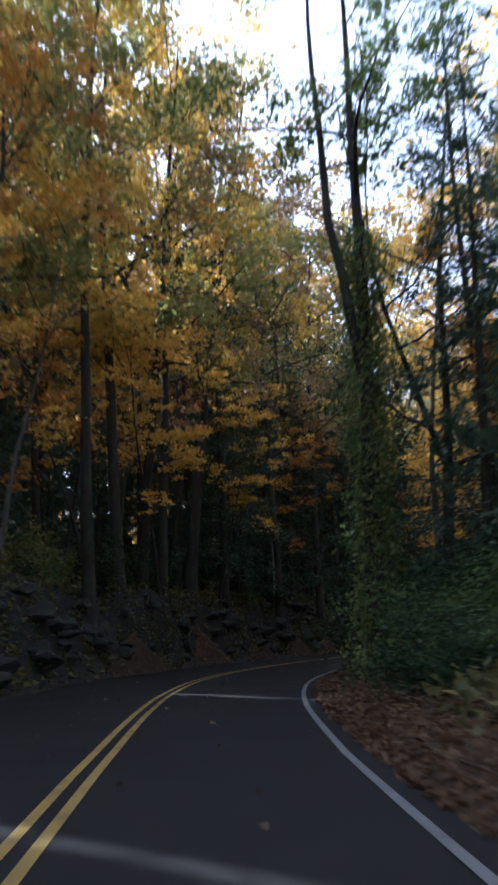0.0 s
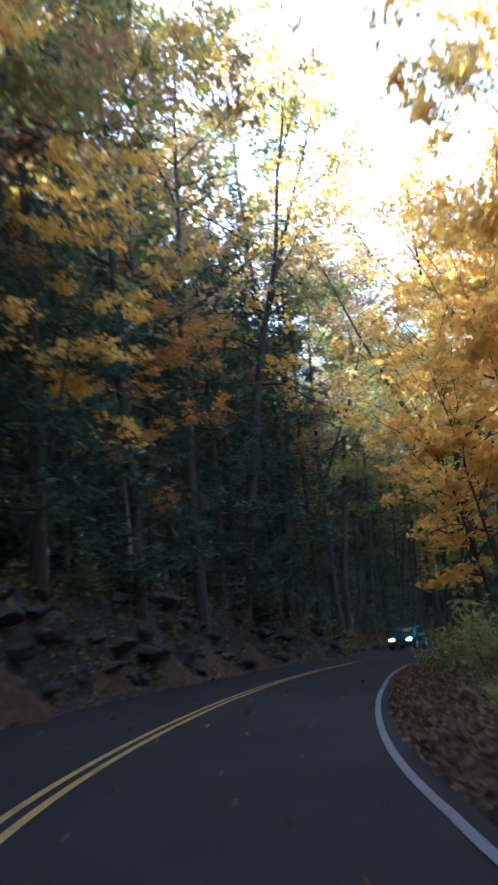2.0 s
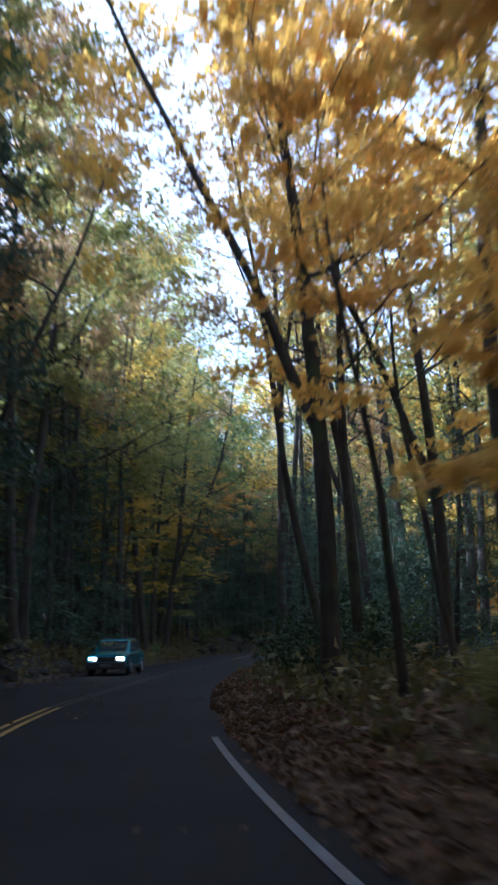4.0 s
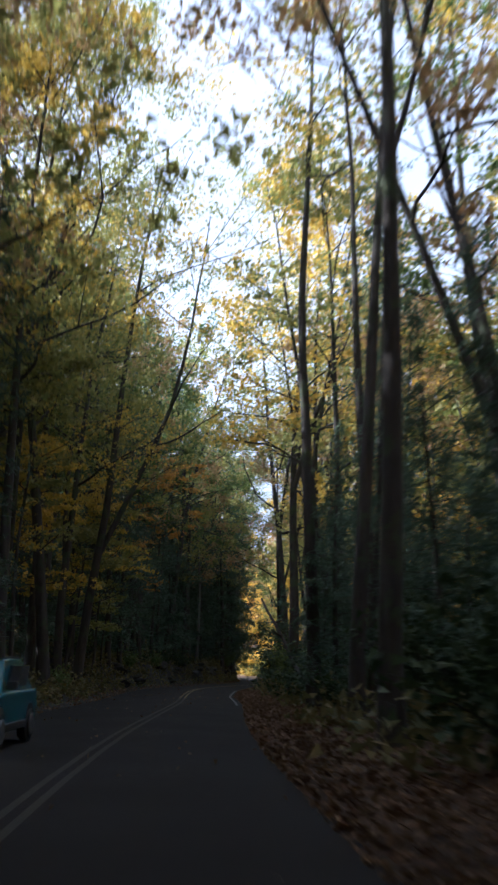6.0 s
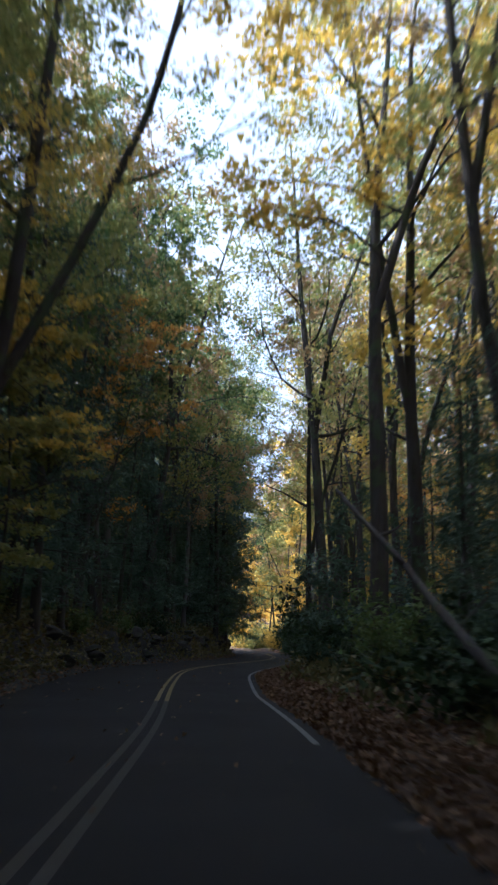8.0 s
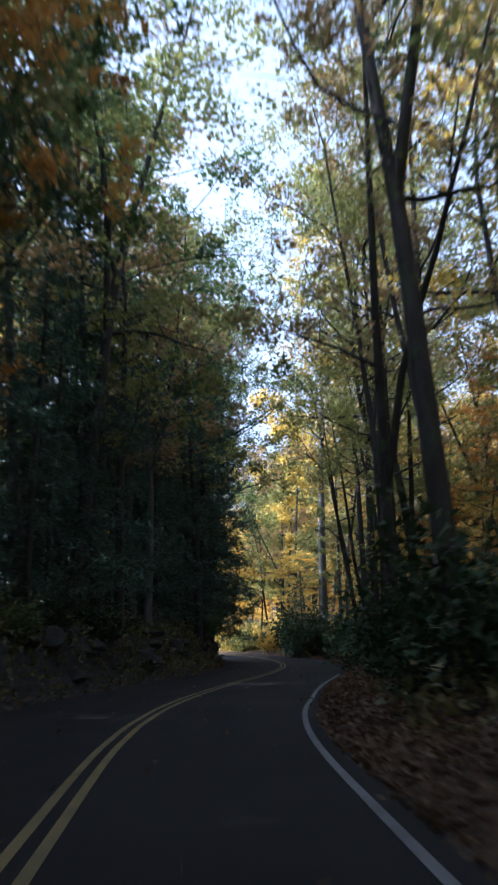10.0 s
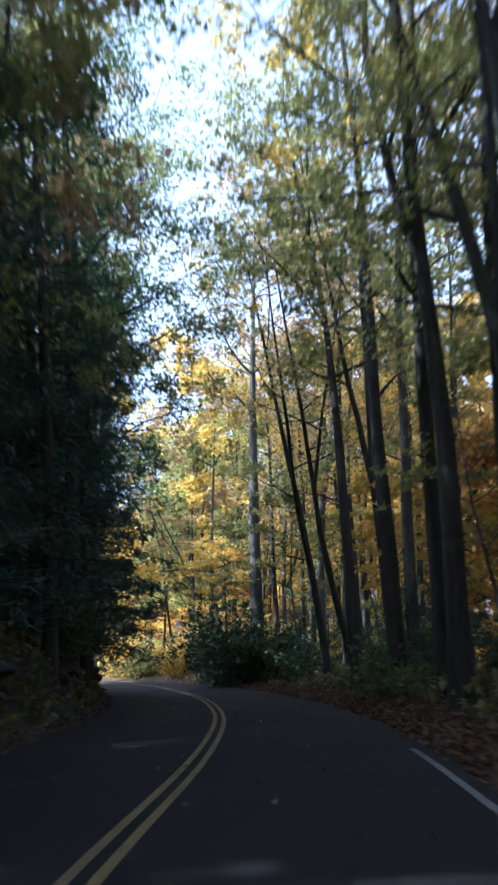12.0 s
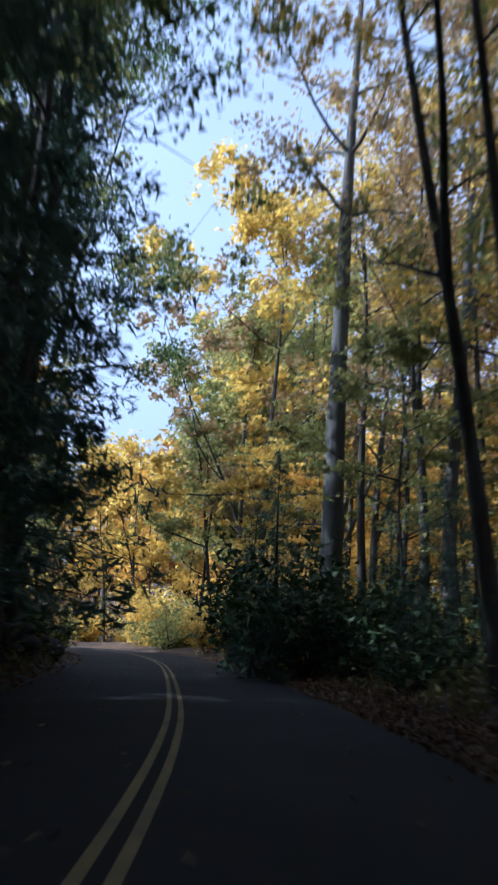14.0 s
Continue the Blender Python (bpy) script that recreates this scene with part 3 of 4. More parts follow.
BUSH = [grow_bush(600 + i, height=h, spread=sp, leaves=n, leaf=0.2) for i, (h, sp, n) in enumerate([(2.4, 1.7, 1150), (1.6, 1.3, 850), (3.0, 2.1, 1500)])]
NEAR_BUSH = [grow_bush(650 + i, height=h, spread=sp, leaves=n, leaf=0.115) for i, (h, sp, n) in enumerate([(2.6, 1.8, 4200), (3.4, 2.3, 6000)])]
FINE = [grow_broadleaf(260 + i, height=h, girth=0.17, base=b0, spread=5.4, limbs=9, leaves=5000, leaf=0.32, fork=fk, sides=6, sway=0.03)
        for i, (h, b0, fk) in enumerate([(24, 5, 0), (26, 7, 0.4), (22, 4, 0)])]
LEAFY = [grow_broadleaf(700 + i, height=h, girth=g, base=b0, spread=sp, limbs=14, leaves=13000, leaf=0.155, fork=fk, apart=True, sway=0.03) for i, (h, g, b0, sp, fk) in enumerate(TALL_SHAPES)]
AIRY = [grow_broadleaf(750 + i, height=h, girth=g, base=b0 + 1, spread=sp - 0.4, limbs=14, leaves=8600, leaf=0.137, fork=fk, apart=True, sway=0.03) for i, (h, g, b0, sp, fk) in enumerate(TALL_SHAPES)]
GREAT = grow_broadleaf(81, height=31, girth=0.40, base=15, spread=5.4, limbs=16, leaves=5200, leaf=0.22, apart=True, sway=0.01, sides=12)
IVY_HOST = grow_broadleaf(77, height=25, girth=0.26, base=11, spread=5.0, limbs=12, leaves=6000, leaf=0.2, fork=0.36, apart=True, sway=0.012)

BARE = [grow_broadleaf(830 + i, height=h, girth=g, base=15, spread=4.6, limbs=11, leaves=2600, leaf=0.17, fork=fk, apart=True, sway=0.022) for i, (h, g, fk) in enumerate([(28, 0.19, 0), (27, 0.165, 0.55), (26, 0.15, 0)])]
# trunks that lean towards -x before they are turned
LEANING = [grow_broadleaf(840 + i, height=h, girth=g, base=b0, spread=4.8, limbs=12, leaves=4200, leaf=0.18, fork=fk, tilt=(tl, 0), apart=True, sway=0.03)
           for i, (h, g, b0, fk, tl) in enumerate([(24, 0.165, 9, 0.42, -0.24), (25, 0.23, 9, 0.4, -0.13), (22, 0.16, 8, 0, -0.34)])]

LABEL = {"amber": "tall tree glowing with amber-gold leaves", "gold": "tall slender tree with golden autumn leaves", "orange": "tall tree with orange autumn leaves", "olive": "tall tree with yellow-green turning leaves",
         "russet": "tall tree with thin russet-brown leaves", "green": "tall tree with green leaves beside the road"}
taken = []


def free(x, y, gap):
    if any((x - a) ** 2 + (y - c) ** 2 < (gap + g) ** 2 / 4 for a, c, g in taken):
        return False
    taken.append((x, y, gap))
    return True


def tall_tree(x, y, leaf, kind=0, turn=0.0, size=1.0, bark="brown", tilt=(0, 0), label=None):
    free(x, y, 2.5)
    return plant("tree", THIN[kind], x, y, leaf, label or LABEL[leaf], "tree", "trees along the road", turn, size, bark, tilt)


def bare_tree(x, y, leaf, kind, turn, size=1.0, bark="brown"):
    free(x, y, 2.0)
    return plant("tree", BARE[kind], x, y, leaf, "tall bare trunk with thin leaves high up", "tree", "trees along the road", turn, size, bark)


def leaning_tree(x, y, leaf, kind, turn=-40, size=1.0, bark="brown"):
    free(x, y, 2.0)
    return plant("tree", LEANING[kind], x, y, leaf, "slim dark trunk leaning out over the road", "tree", "trees along the road", turn, size, bark)


# single trees that stand out
free(3.4, 24.4, 2.5)
ivy_tree = plant("tree", IVY_HOST, 3.4, 24.4, "green", "tall forked tree wrapped in green climbing ivy", "tree", "trees along the road", 250, 1.0, "brown", (0, -3))
r = np.random.RandomState(12)
zz = r.uniform(0.01, 1.0, 9600) ** 0.9 * 12.5
aa = r.uniform(0, 6.283, 9600)
rr = (0.28 + np.abs(r.normal(size=9600)) * (0.30 + 0.34 * wavy(zz * 2, aa * 2, 5.0, 4)).clip(0.08, 1)).clip(0, 1.3)
ivy_at = np.stack([np.interp(zz, IVY_HOST.path[:, 2], IVY_HOST.path[:, 0]) + rr * np.cos(aa), np.interp(zz, IVY_HOST.path[:, 2], IVY_HOST.path[:, 1]) + rr * np.sin(aa), zz], 1)
ivy = tagged(new("ivy", blades_mesh("ivy", leaf_blades(ivy_at, 0.118, r, 1.6, 0.8), LEAF["ivy"])), "green climbing ivy leaves")
ivy.parent = ivy_tree
def full_tree(x, y, leaf, kind, turn, size, bark="brown", tilt=(0, 0)):
    free(x, y, 2.5)
    return plant("tree", TALL[kind], x, y, leaf, "broad tree with dense leaves turning gold" if leaf == "gold" else LABEL[leaf], "tree", "trees along the road", turn, size, bark, tilt)


LIMBY = grow_broadleaf(860, height=21, girth=0.2, base=5.5, spread=6.4, limbs=17, leaves=3000, leaf=0.12, fork=0.35, apart=True, clump=0.14)
free(6.6, 31.0, 2.0)
plant("tree", LIMBY, 6.6, 31.0, "olive", "dark spreading tree with thin leaves over the road", "tree", "trees along the road", 10, 1.0)
free(9.4, 27.4, 2.0)
plant("young_tree", YOUNG[3], 9.4, 27.4, "orange", "slender maple with orange leaves behind an ivied trunk", "tree", "young trees", 80, 1.35)
tall_tree(17.9, 63.9, "amber", 4, 40, 1.05, "brown", (0, -1), "tall leaning tree with bright golden leaves")
tall_tree(21.0, 61.6, "amber", 0, 140, 1.0)
full_tree(-7.6, 25.0, "olive", 0, 20, 0.95)
full_tree(-9.0, 31.0, "olive", 0, 220, 0.9)
full_tree(-8.0, 37.0, "russet", 2, 120, 1.0)
full_tree(-5.4, 33.5, "gold", 0, 80, 1.1)
full_tree(-5.0, 38.6, "olive", 0, 10, 1.15)
full_tree(-2.6, 47.5, "russet", 1, 300, 1.05)
full_tree(-3.6, 43.0, "olive", 0, 20, 1.1, "brown", (0, 4))
full_tree(0.2, 57.5, "gold", 2, 90, 1.05)
p = on_road(86, 4.9)
full_tree(p.x, p.y, "olive", 4, 200, 1.15)
p = on_road(93, 4.9)
full_tree(p.x, p.y, "russet", 0, 75, 1.15)
full_tree(17.2, 83.6, "olive", 0, 30, 1.05)
full_tree(14.6, 79.2, "russet", 4, 100, 1.0)
full_tree(21.2, 89.0, "olive", 2, 210, 1.05)
for x, y, k, turn in ((11.4, 47.2, 0.74, 160), (15.0, 49.6, 1.0, 200), (18.2, 53.6, 1.25, 250), (20.8, 58.2, 1.4, 190), (17.0, 45.4, 1.25, 20)):
    free(x, y, 2.0)
    plant("young_tree", YOUNG[3], x, y, "amber", "broad maple with layered amber-gold leaves", "tree", "young trees", turn, k)
# tall dense crowns and dark hemlocks where the bend straightens
for x, y, leaf, kind, turn, k in ((18.6, 86.8, "russet", 0, 20, 1.1), (22.3, 92.6, "olive", 3, 140, 1.1), (25.2, 97.0, "russet", 1, 250, 1.1)):
    free(x, y, 2.0)
    plant("tree", LEAFY[kind], x, y, leaf, LABEL[leaf], "tree", "trees along the road", turn, k)
for x, y, k in ((20.2, 88.2, 0.8), (23.2, 93.4, 0.75), (25.6, 95.0, 0.7), (7.8, 69.0, 1.05), (10.8, 73.6, 1.1), (13.4, 78.8, 1.05)):
    free(x, y, 1.5)
    plant("hemlock", HEMLOCK[0], x, y, "hemlock", "dark green hemlock with drooping boughs", "conifer", "hemlocks", 30 * x, k)
bare_tree(27.6, 80.6, "russet", 0, 10)
leaning_tree(25.3, 73.7, "russet", 0, -38, 0.95)
leaning_tree(25.2, 72.0, "gold", 1, -38, 0.85)
bare_tree(30.6, 84.6, "russet", 1, 130)
bare_tree(33.9, 87.3, "olive", 2, 70)
bare_tree(36.0, 92.2, "gold", 0, 250, 1.05)
free(39.2, 92.2, 2.0)
plant("hemlock", HEMLOCK[1], 39.2, 92.2, "hemlock", "dark green hemlock with drooping boughs", "conifer", "hemlocks", 75, 0.8)
tall_tree(42.2, 97.2, "olive", 2, 300, 1.1)
leaning_tree(45.4, 100.2, "gold", 0, -40, 1.05)
full_tree(48.6, 108.4, "gold", 1, 20, 1.05)
leaning_tree(52.0, 109.6, "olive", 1, -40, 1.05)
leaning_tree(75.6, 136.6, "russet", 0, -40, 1.1)
leaning_tree(74.8, 134.8, "olive", 1, -40, 1.15)
free(103.7, 172.1, 2.5)
plant("tree", GREAT, 103.7, 172.1, "russet", "great straight grey trunk with thin russet leaves", "tree", "trees along the road", 30, 1.0, "grey")
leaning_tree(91.6, 153.0, "olive", 1, -40, 0.95)
leaning_tree(95.0, 157.4, "gold", 0, -40, 0.95)

# woods on both sides: along, across from and to, how many, what
def woods(s0, s1, d0, d1, count, kinds, leaves, name, category, group, labels, gap, sizes=(0.85, 1.2), barks=("brown",), lean=0.0, seed=0):
    r = np.random.RandomState(seed)
    made = tries = 0
    while made < count and tries < count * 14:
        tries += 1
        s, d = r.uniform(s0, s1), r.uniform(d0, d1)
        p = on_road(s, d)
        if abs(road_place([(p.x, p.y)])[1][0]) < min(abs(d0), abs(d1)) - 0.3 or not free(p.x, p.y, gap):
            continue
        leaf = leaves[r.randint(len(leaves))]
        plant(name, kinds[r.randint(len(kinds))], p.x, p.y, leaf, labels[leaf], category, group, r.uniform(0, 360), r.uniform(*sizes),
              barks[r.randint(len(barks))], (r.uniform(-lean, lean), r.uniform(-lean, lean)))
        made += 1


YOUNG_LABEL = {"amber": "young maple with layered amber-gold leaves", "gold": "young maple with layered golden leaves", "orange": "young maple with layered orange leaves",
               "olive": "young understory tree with yellow-green leaves", "russet": "young understory tree with russet leaves", "green": "young understory tree with green leaves"}
HEM_LABEL = {"hemlock": "dark green hemlock with drooping boughs"}
BUSH_LABEL = {"laurel": "dark evergreen laurel bush on the verge", "olive": "yellowing leafy bush beside the road", "green": "low green bush beside the road", "gold": "small shrub with yellow leaves beside the road"}
YNG = ("young_tree", "tree", "young trees")
HEM = ("hemlock", "conifer", "hemlocks")
BSH = ("bush", "bush", "roadside bushes")
TRE = ("tree", "tree", "trees along the road")
G = ("gold", "gold", "olive", "orange", "olive", "russet")

# behind the start: mostly unseen trees added to shade the road
woods(0, 46, 4.8, 18, 9, MIDDLE, G, *TRE, LABEL, 3.4, (0.9, 1.15), ("brown",), 2, 31)
woods(0, 46, -20, -5.0, 9, MIDDLE, G, *TRE, LABEL, 3.4, (0.9, 1.15), ("brown",), 2, 32)
# first bend, left bank
woods(78, 108, 5.0, 8.0, 10, HEMLOCK, ("hemlock",), *HEM, HEM_LABEL, 2.2, (0.95, 1.2), seed=44)
woods(44, 112, 5.3, 9, 13, YOUNG, ("orange", "gold", "russet", "amber"), *YNG, YOUNG_LABEL, 2.6, (0.9, 1.3), ("brown", "grey"), 4, 1)
woods(44, 106, 6.5, 16, 18, HEMLOCK_FAR, ("hemlock",), *HEM, HEM_LABEL, 2.8, (0.75, 1.1), seed=2)
woods(38, 104, 5.6, 16, 18, TALL, ("orange", "gold", "russet", "olive", "amber"), *TRE, LABEL, 2.6, (0.85, 1.1), ("brown", "brown", "grey"), 3, 3)
woods(38, 106, 15, 34, 24, MIDDLE, G, *TRE, LABEL, 3.0, (0.85, 1.15), ("brown", "grey"), 2, 4)
woods(36, 125, 4.9, 8.5, 26, BUSH, ("laurel", "green", "laurel", "olive"), *BSH, BUSH_LABEL, 1.2, (0.35, 0.9), seed=5)
woods(78, 104, 5.2, 9.5, 8, TALL, ("olive", "russet", "olive"), *TRE, LABEL, 2.2, (0.95, 1.15), ("brown", "grey"), 3, 38)
woods(104, 134, 7, 30, 14, MIDDLE, ("olive", "russet", "gold"), *TRE, LABEL, 2.8, (0.7, 0.95), ("brown",), 3, 39)
woods(102, 130, 5.2, 10, 12, HEMLOCK_FAR, ("hemlock",), *HEM, HEM_LABEL, 2.4, (0.65, 0.95), seed=40)
# first bend, right
woods(46, 60, -9, -5.0, 7, NEAR_BUSH, ("laurel", "green", "laurel"), *BSH, BUSH_LABEL, 1.4, (0.8, 1.1), seed=6)
woods(50, 66, -14, -7.0, 5, HEMLOCK_FAR, ("hemlock",), *HEM, HEM_LABEL, 2.6, (0.8, 1.1), seed=7)
woods(74, 103, -11, -5.8, 8, YOUNG, ("amber", "gold", "amber"), *YNG, YOUNG_LABEL, 2.4, (0.9, 1.3), ("brown",), 4, 8)
woods(64, 110, -18, -6.5, 13, THIN, ("amber", "gold", "amber"), *TRE, LABEL, 2.6, (0.85, 1.05), ("brown", "grey"), 3, 9)
woods(66, 95, -7.5, -5.0, 8, BUSH, ("olive", "gold", "green"), *BSH, BUSH_LABEL, 1.2, (0.35, 0.75), seed=10)
woods(95, 122, -8.5, -5.2, 12, BUSH, ("laurel",), *BSH, BUSH_LABEL, 1.2, (0.5, 1.0), seed=12)
woods(46, 125, -36, -15, 18, MIDDLE, G, *TRE, LABEL, 3.4, (0.9, 1.15), ("brown", "grey"), 2, 11)
# straight, left
woods(124, 166, 5.2, 7.4, 9, AIRY, ("olive", "gold", "olive"), *TRE, LABEL, 2.2, (1.0, 1.2), ("brown",), 3, 45)
woods(126, 182, 6.0, 12, 11, TALL, ("olive", "green", "olive", "russet"), *TRE, LABEL, 2.6, (0.85, 1.1), ("brown",), 5, 12)
woods(122, 162, 5.2, 10, 9, YOUNG, ("olive", "gold", "olive"), *YNG, YOUNG_LABEL, 2.2, (0.8, 1.2), ("brown",), 4, 13)
woods(120, 175, 5.0, 8.5, 18, HEMLOCK, ("hemlock",), *HEM, HEM_LABEL, 2.6, (0.7, 1.0), seed=14)
woods(168, 240, 6.0, 10, 15, HEMLOCK, ("hemlock",), *HEM, HEM_LABEL, 2.2, (0.6, 0.95), seed=15)
woods(160, 236, 5.6, 12, 8, TALL, ("olive", "green", "russet"), *TRE, LABEL, 2.6, (0.9, 1.1), ("brown", "grey"), 2, 16)
woods(140, 236, 14, 30, 18, MIDDLE, ("olive", "green", "olive", "gold"), *TRE, LABEL, 3.2, (0.85, 1.15), ("brown",), 2, 17)
woods(118, 240, 4.8, 7.5, 26, BUSH, ("laurel", "green", "laurel"), *BSH, BUSH_LABEL, 1.2, (0.4, 0.9), seed=33)
# straight, right
woods(120, 160, -10, -5.6, 6, HEMLOCK_FAR, ("hemlock",), *HEM, HEM_LABEL, 2.4, (0.3, 0.5), seed=18)
woods(106, 190, -8.5, -5.0, 34, BUSH, ("laurel", "laurel", "green"), *BSH, BUSH_LABEL, 1.3, (0.7, 1.2), seed=19)
woods(120, 200, -16, -6.2, 20, THIN, ("olive", "gold", "russet", "olive", "green"), *TRE, LABEL, 2.4, (0.9, 1.15), ("brown",), 3, 20)
woods(196, 262, -20, -5.8, 24, THIN, ("russet", "olive", "russet", "gold"), *TRE, LABEL, 2.2, (0.85, 1.1), ("brown", "brown", "grey"), 2, 21)
woods(196, 262, -12, -5.4, 10, YOUNG, ("gold", "olive", "orange"), *YNG, YOUNG_LABEL, 1.8, (0.7, 1.2), ("brown", "grey"), 4, 22)
woods(186, 262, -10, -5.0, 24, BUSH, ("laurel", "green", "laurel"), *BSH, BUSH_LABEL, 1.2, (0.5, 1.1), seed=23)
woods(125, 205, -34, -16, 20, MIDDLE, ("gold", "olive", "olive", "russet", "gold"), *TRE, LABEL, 3.2, (0.9, 1.1), ("brown", "grey"), 2, 24)
# beyond the last bend: sunlit golden woods
woods(246, SPAN - 4, -24, -5.0, 14, FINE, ("gold", "olive", "orange", "olive"), *TRE, LABEL, 2.8, (0.8, 1.1), ("brown",), 2, 25)
woods(250, SPAN - 4, 8, 24, 7, FINE, ("gold", "gold", "olive"), *TRE, LABEL, 2.8, (0.8, 1.1), ("brown",), 2, 26)

# dark end of the left wall, and the dark clump under the grey trunk
woods(208, 238, 4.6, 6.4, 8, HEMLOCK, ("hemlock",), *HEM, HEM_LABEL, 1.8, (0.9, 1.15), seed=41)
for x, y, k in ((100.6, 171.6, 0.42), (102.2, 174.6, 0.36), (104.5, 170.0, 0.33)):
    plant("hemlock", HEMLOCK[2], x, y, "hemlock", "low dark hemlock clump beneath a grey trunk", "conifer", "hemlocks", 40 * x, k)
for x, y, k in ((101.6, 173.2, 1.7), (100.9, 170.4, 1.4), (104.2, 176.6, 1.5), (103.0, 168.4, 1.2)):
    plant("bush", BUSH[2], x, y, "laurel", BUSH_LABEL["laurel"], "bush", "roadside bushes", 50 * y, k)
# crowns reaching over the road at the last bend
for s, d, k, leaf in ((216, 5.4, 1.15, "green"), (223, 5.0, 1.2, "olive"), (229, 5.0, 1.2, "green"), (235, 5.2, 1.15, "olive"), (241, 6.0, 1.1, "green")):
    p = on_road(s, d)
    free(p.x, p.y, 2.5)
    plant("tree", LEAFY[(0, 4, 1, 2)[int(s) % 4]], p.x, p.y, leaf, LABEL[leaf], "tree", "trees along the road", s * 7, k)
# trees added left of the bend to keep sun off the grey trunk
woods(244, 266, 9, 30, 11, FINE, ("olive", "gold"), *TRE, LABEL, 2.8, (0.85, 1.1), ("brown",), 2, 42)
p = on_road(172, 5.6)
plant("young_tree", YOUNG[3], p.x, p.y, "orange", "slender maple with orange leaves beside the road", "tree", "young trees", 30, 1.15)
# over the road before the last bend
woods(164, 232, 5.4, 7.2, 6, TALL, ("olive", "green"), *TRE, LABEL, 2.2, (0.9, 1.05), ("brown", "grey"), 3, 34)
woods(174, 206, -7.2, -5.6, 5, AIRY, ("olive", "russet"), *TRE, LABEL, 2.2, (1.0, 1.15), ("brown",), 4, 35)
# low golden growth under the far woods
woods(242, SPAN - 4, -26, -4.6, 26, BUSH, ("gold", "olive", "gold"), *BSH, BUSH_LABEL, 1.6, (1.0, 2.0), seed=36)
woods(248, SPAN - 4, 4.6, 24, 18, BUSH, ("gold", "olive", "gold"), *BSH, BUSH_LABEL, 1.6, (1.0, 2.0), seed=37)
woods(205, 275, -34, -12, 30, BUSH, ("gold", "olive", "gold"), *BSH, BUSH_LABEL, 1.8, (1.3, 2.3), seed=43)

# broad crowns over the road
for s, d, k, leaf, which, lean in ((99, 5.1, 1.15, "gold", 1, 4), (106, 5.2, 1.15, "olive", 3, 3), (170, 5.3, 0.95, "olive", 2, 4), (177, 5.4, 0.95, "green", 4, 4)):
    p = on_road(s, d)
    full_tree(p.x, p.y, leaf, which, s * 11, k, "brown", (0, lean))
for s, d, k, leaf, which, lean in ((178.5, -5.4, 0.9, "russet", 4, -2), (202, -5.4, 1.0, "olive", 1, -1), (209, -5.5, 1.05, "gold", 3, -1), (216, -5.6, 1.05, "olive", 0, -1)):
    p = on_road(s, d)
    tall_tree(p.x, p.y, leaf, which, s * 13, k, "brown", (0, lean))
# maples whose layered boughs hang out over the first bend
for s, d, k, leaf, lean in ((70.5, 4.9, 1.0, "amber", 9), (64.0, 5.2, 0.9, "orange", 6), (78.0, 5.2, 0.85, "amber", 5), (86.0, 5.4, 0.8, "orange", 4)):
    p = on_road(s, d)
    plant("young_tree", YOUNG[3], p.x, p.y, leaf, YOUNG_LABEL[leaf], "tree", "young trees", s * 9, k, "brown", (0, lean))
for x, y, leaf, which, k in ((-4.6, 43.5, "amber", 1, 1.0), (-3.4, 49.5, "gold", 3, 1.05)):
    full_tree(x, y, leaf, which, 23 * y, k, "brown", (0, 3))
# trees added upslope to shade the road, sunlit trees past the last bend
woods(116, 176, 9, 25, 14, MIDDLE, ("olive", "green", "olive", "gold"), *TRE, LABEL, 2.6, (0.85, 1.1), ("brown",), 2, 46)
woods(251, 277, -13, -4.9, 7, FINE, ("gold", "olive", "russet", "olive"), *TRE, LABEL, 2.4, (0.95, 1.15), ("brown",), 2, 47)
woods(208, 236, 9.5, 15, 3, HEMLOCK, ("hemlock",), *HEM, HEM_LABEL, 2.2, (0.9, 1.15), seed=48)
woods(106, 126, -9.5, -5.6, 6, HEMLOCK_FAR, ("hemlock",), *HEM, HEM_LABEL, 2.0, (0.25, 0.45), seed=49)

# dark hemlocks low among the trunks
for s, d, k, which in ((121.5, -6.2, 0.36, 0), (126.5, -5.6, 0.38, 1), (130.0, -6.3, 0.46, 0), (133.5, -5.5, 0.5, 2), (139.0, -6.2, 0.38, 0), (145.0, -6.2, 0.32, 1)):
    p = on_road(s, d)
    plant("hemlock", HEMLOCK[which], p.x, p.y, "hemlock", "low dark hemlock among tall roadside trunks", "conifer", "hemlocks", s * 17, k)
woods(48, 104, 10, 21, 12, HEMLOCK_FAR, ("hemlock",), *HEM, HEM_LABEL, 2.4, (0.5, 0.75), seed=50)

# dark growth beside the ivy tree, and the tall end of the left wall
for x, y, k, which in ((6.6, 24.6, 0.85, 0), (8.4, 29.5, 0.9, 1)):
    plant("hemlock", HEMLOCK[which], x, y, "hemlock", HEM_LABEL["hemlock"], "conifer", "hemlocks", 30 * x, k)
for x, y, k in ((6.2, 22.0, 1.0), (5.6, 25.8, 1.15), (7.2, 24.0, 1.35)):
    plant("bush", NEAR_BUSH[1], x, y, "laurel", BUSH_LABEL["laurel"], "bush", "roadside bushes", 50 * y, k)
for s, d, k, which in ((191, 6.2, 1.05, 1), (203, 6.6, 0.95, 0), (224.5, 4.8, 0.85, 0), (231.5, 4.8, 0.95, 1)):
    p = on_road(s, d)
    plant("hemlock", HEMLOCK[which], p.x, p.y, "hemlock", HEM_LABEL["hemlock"], "conifer", "hemlocks", s * 5, k)

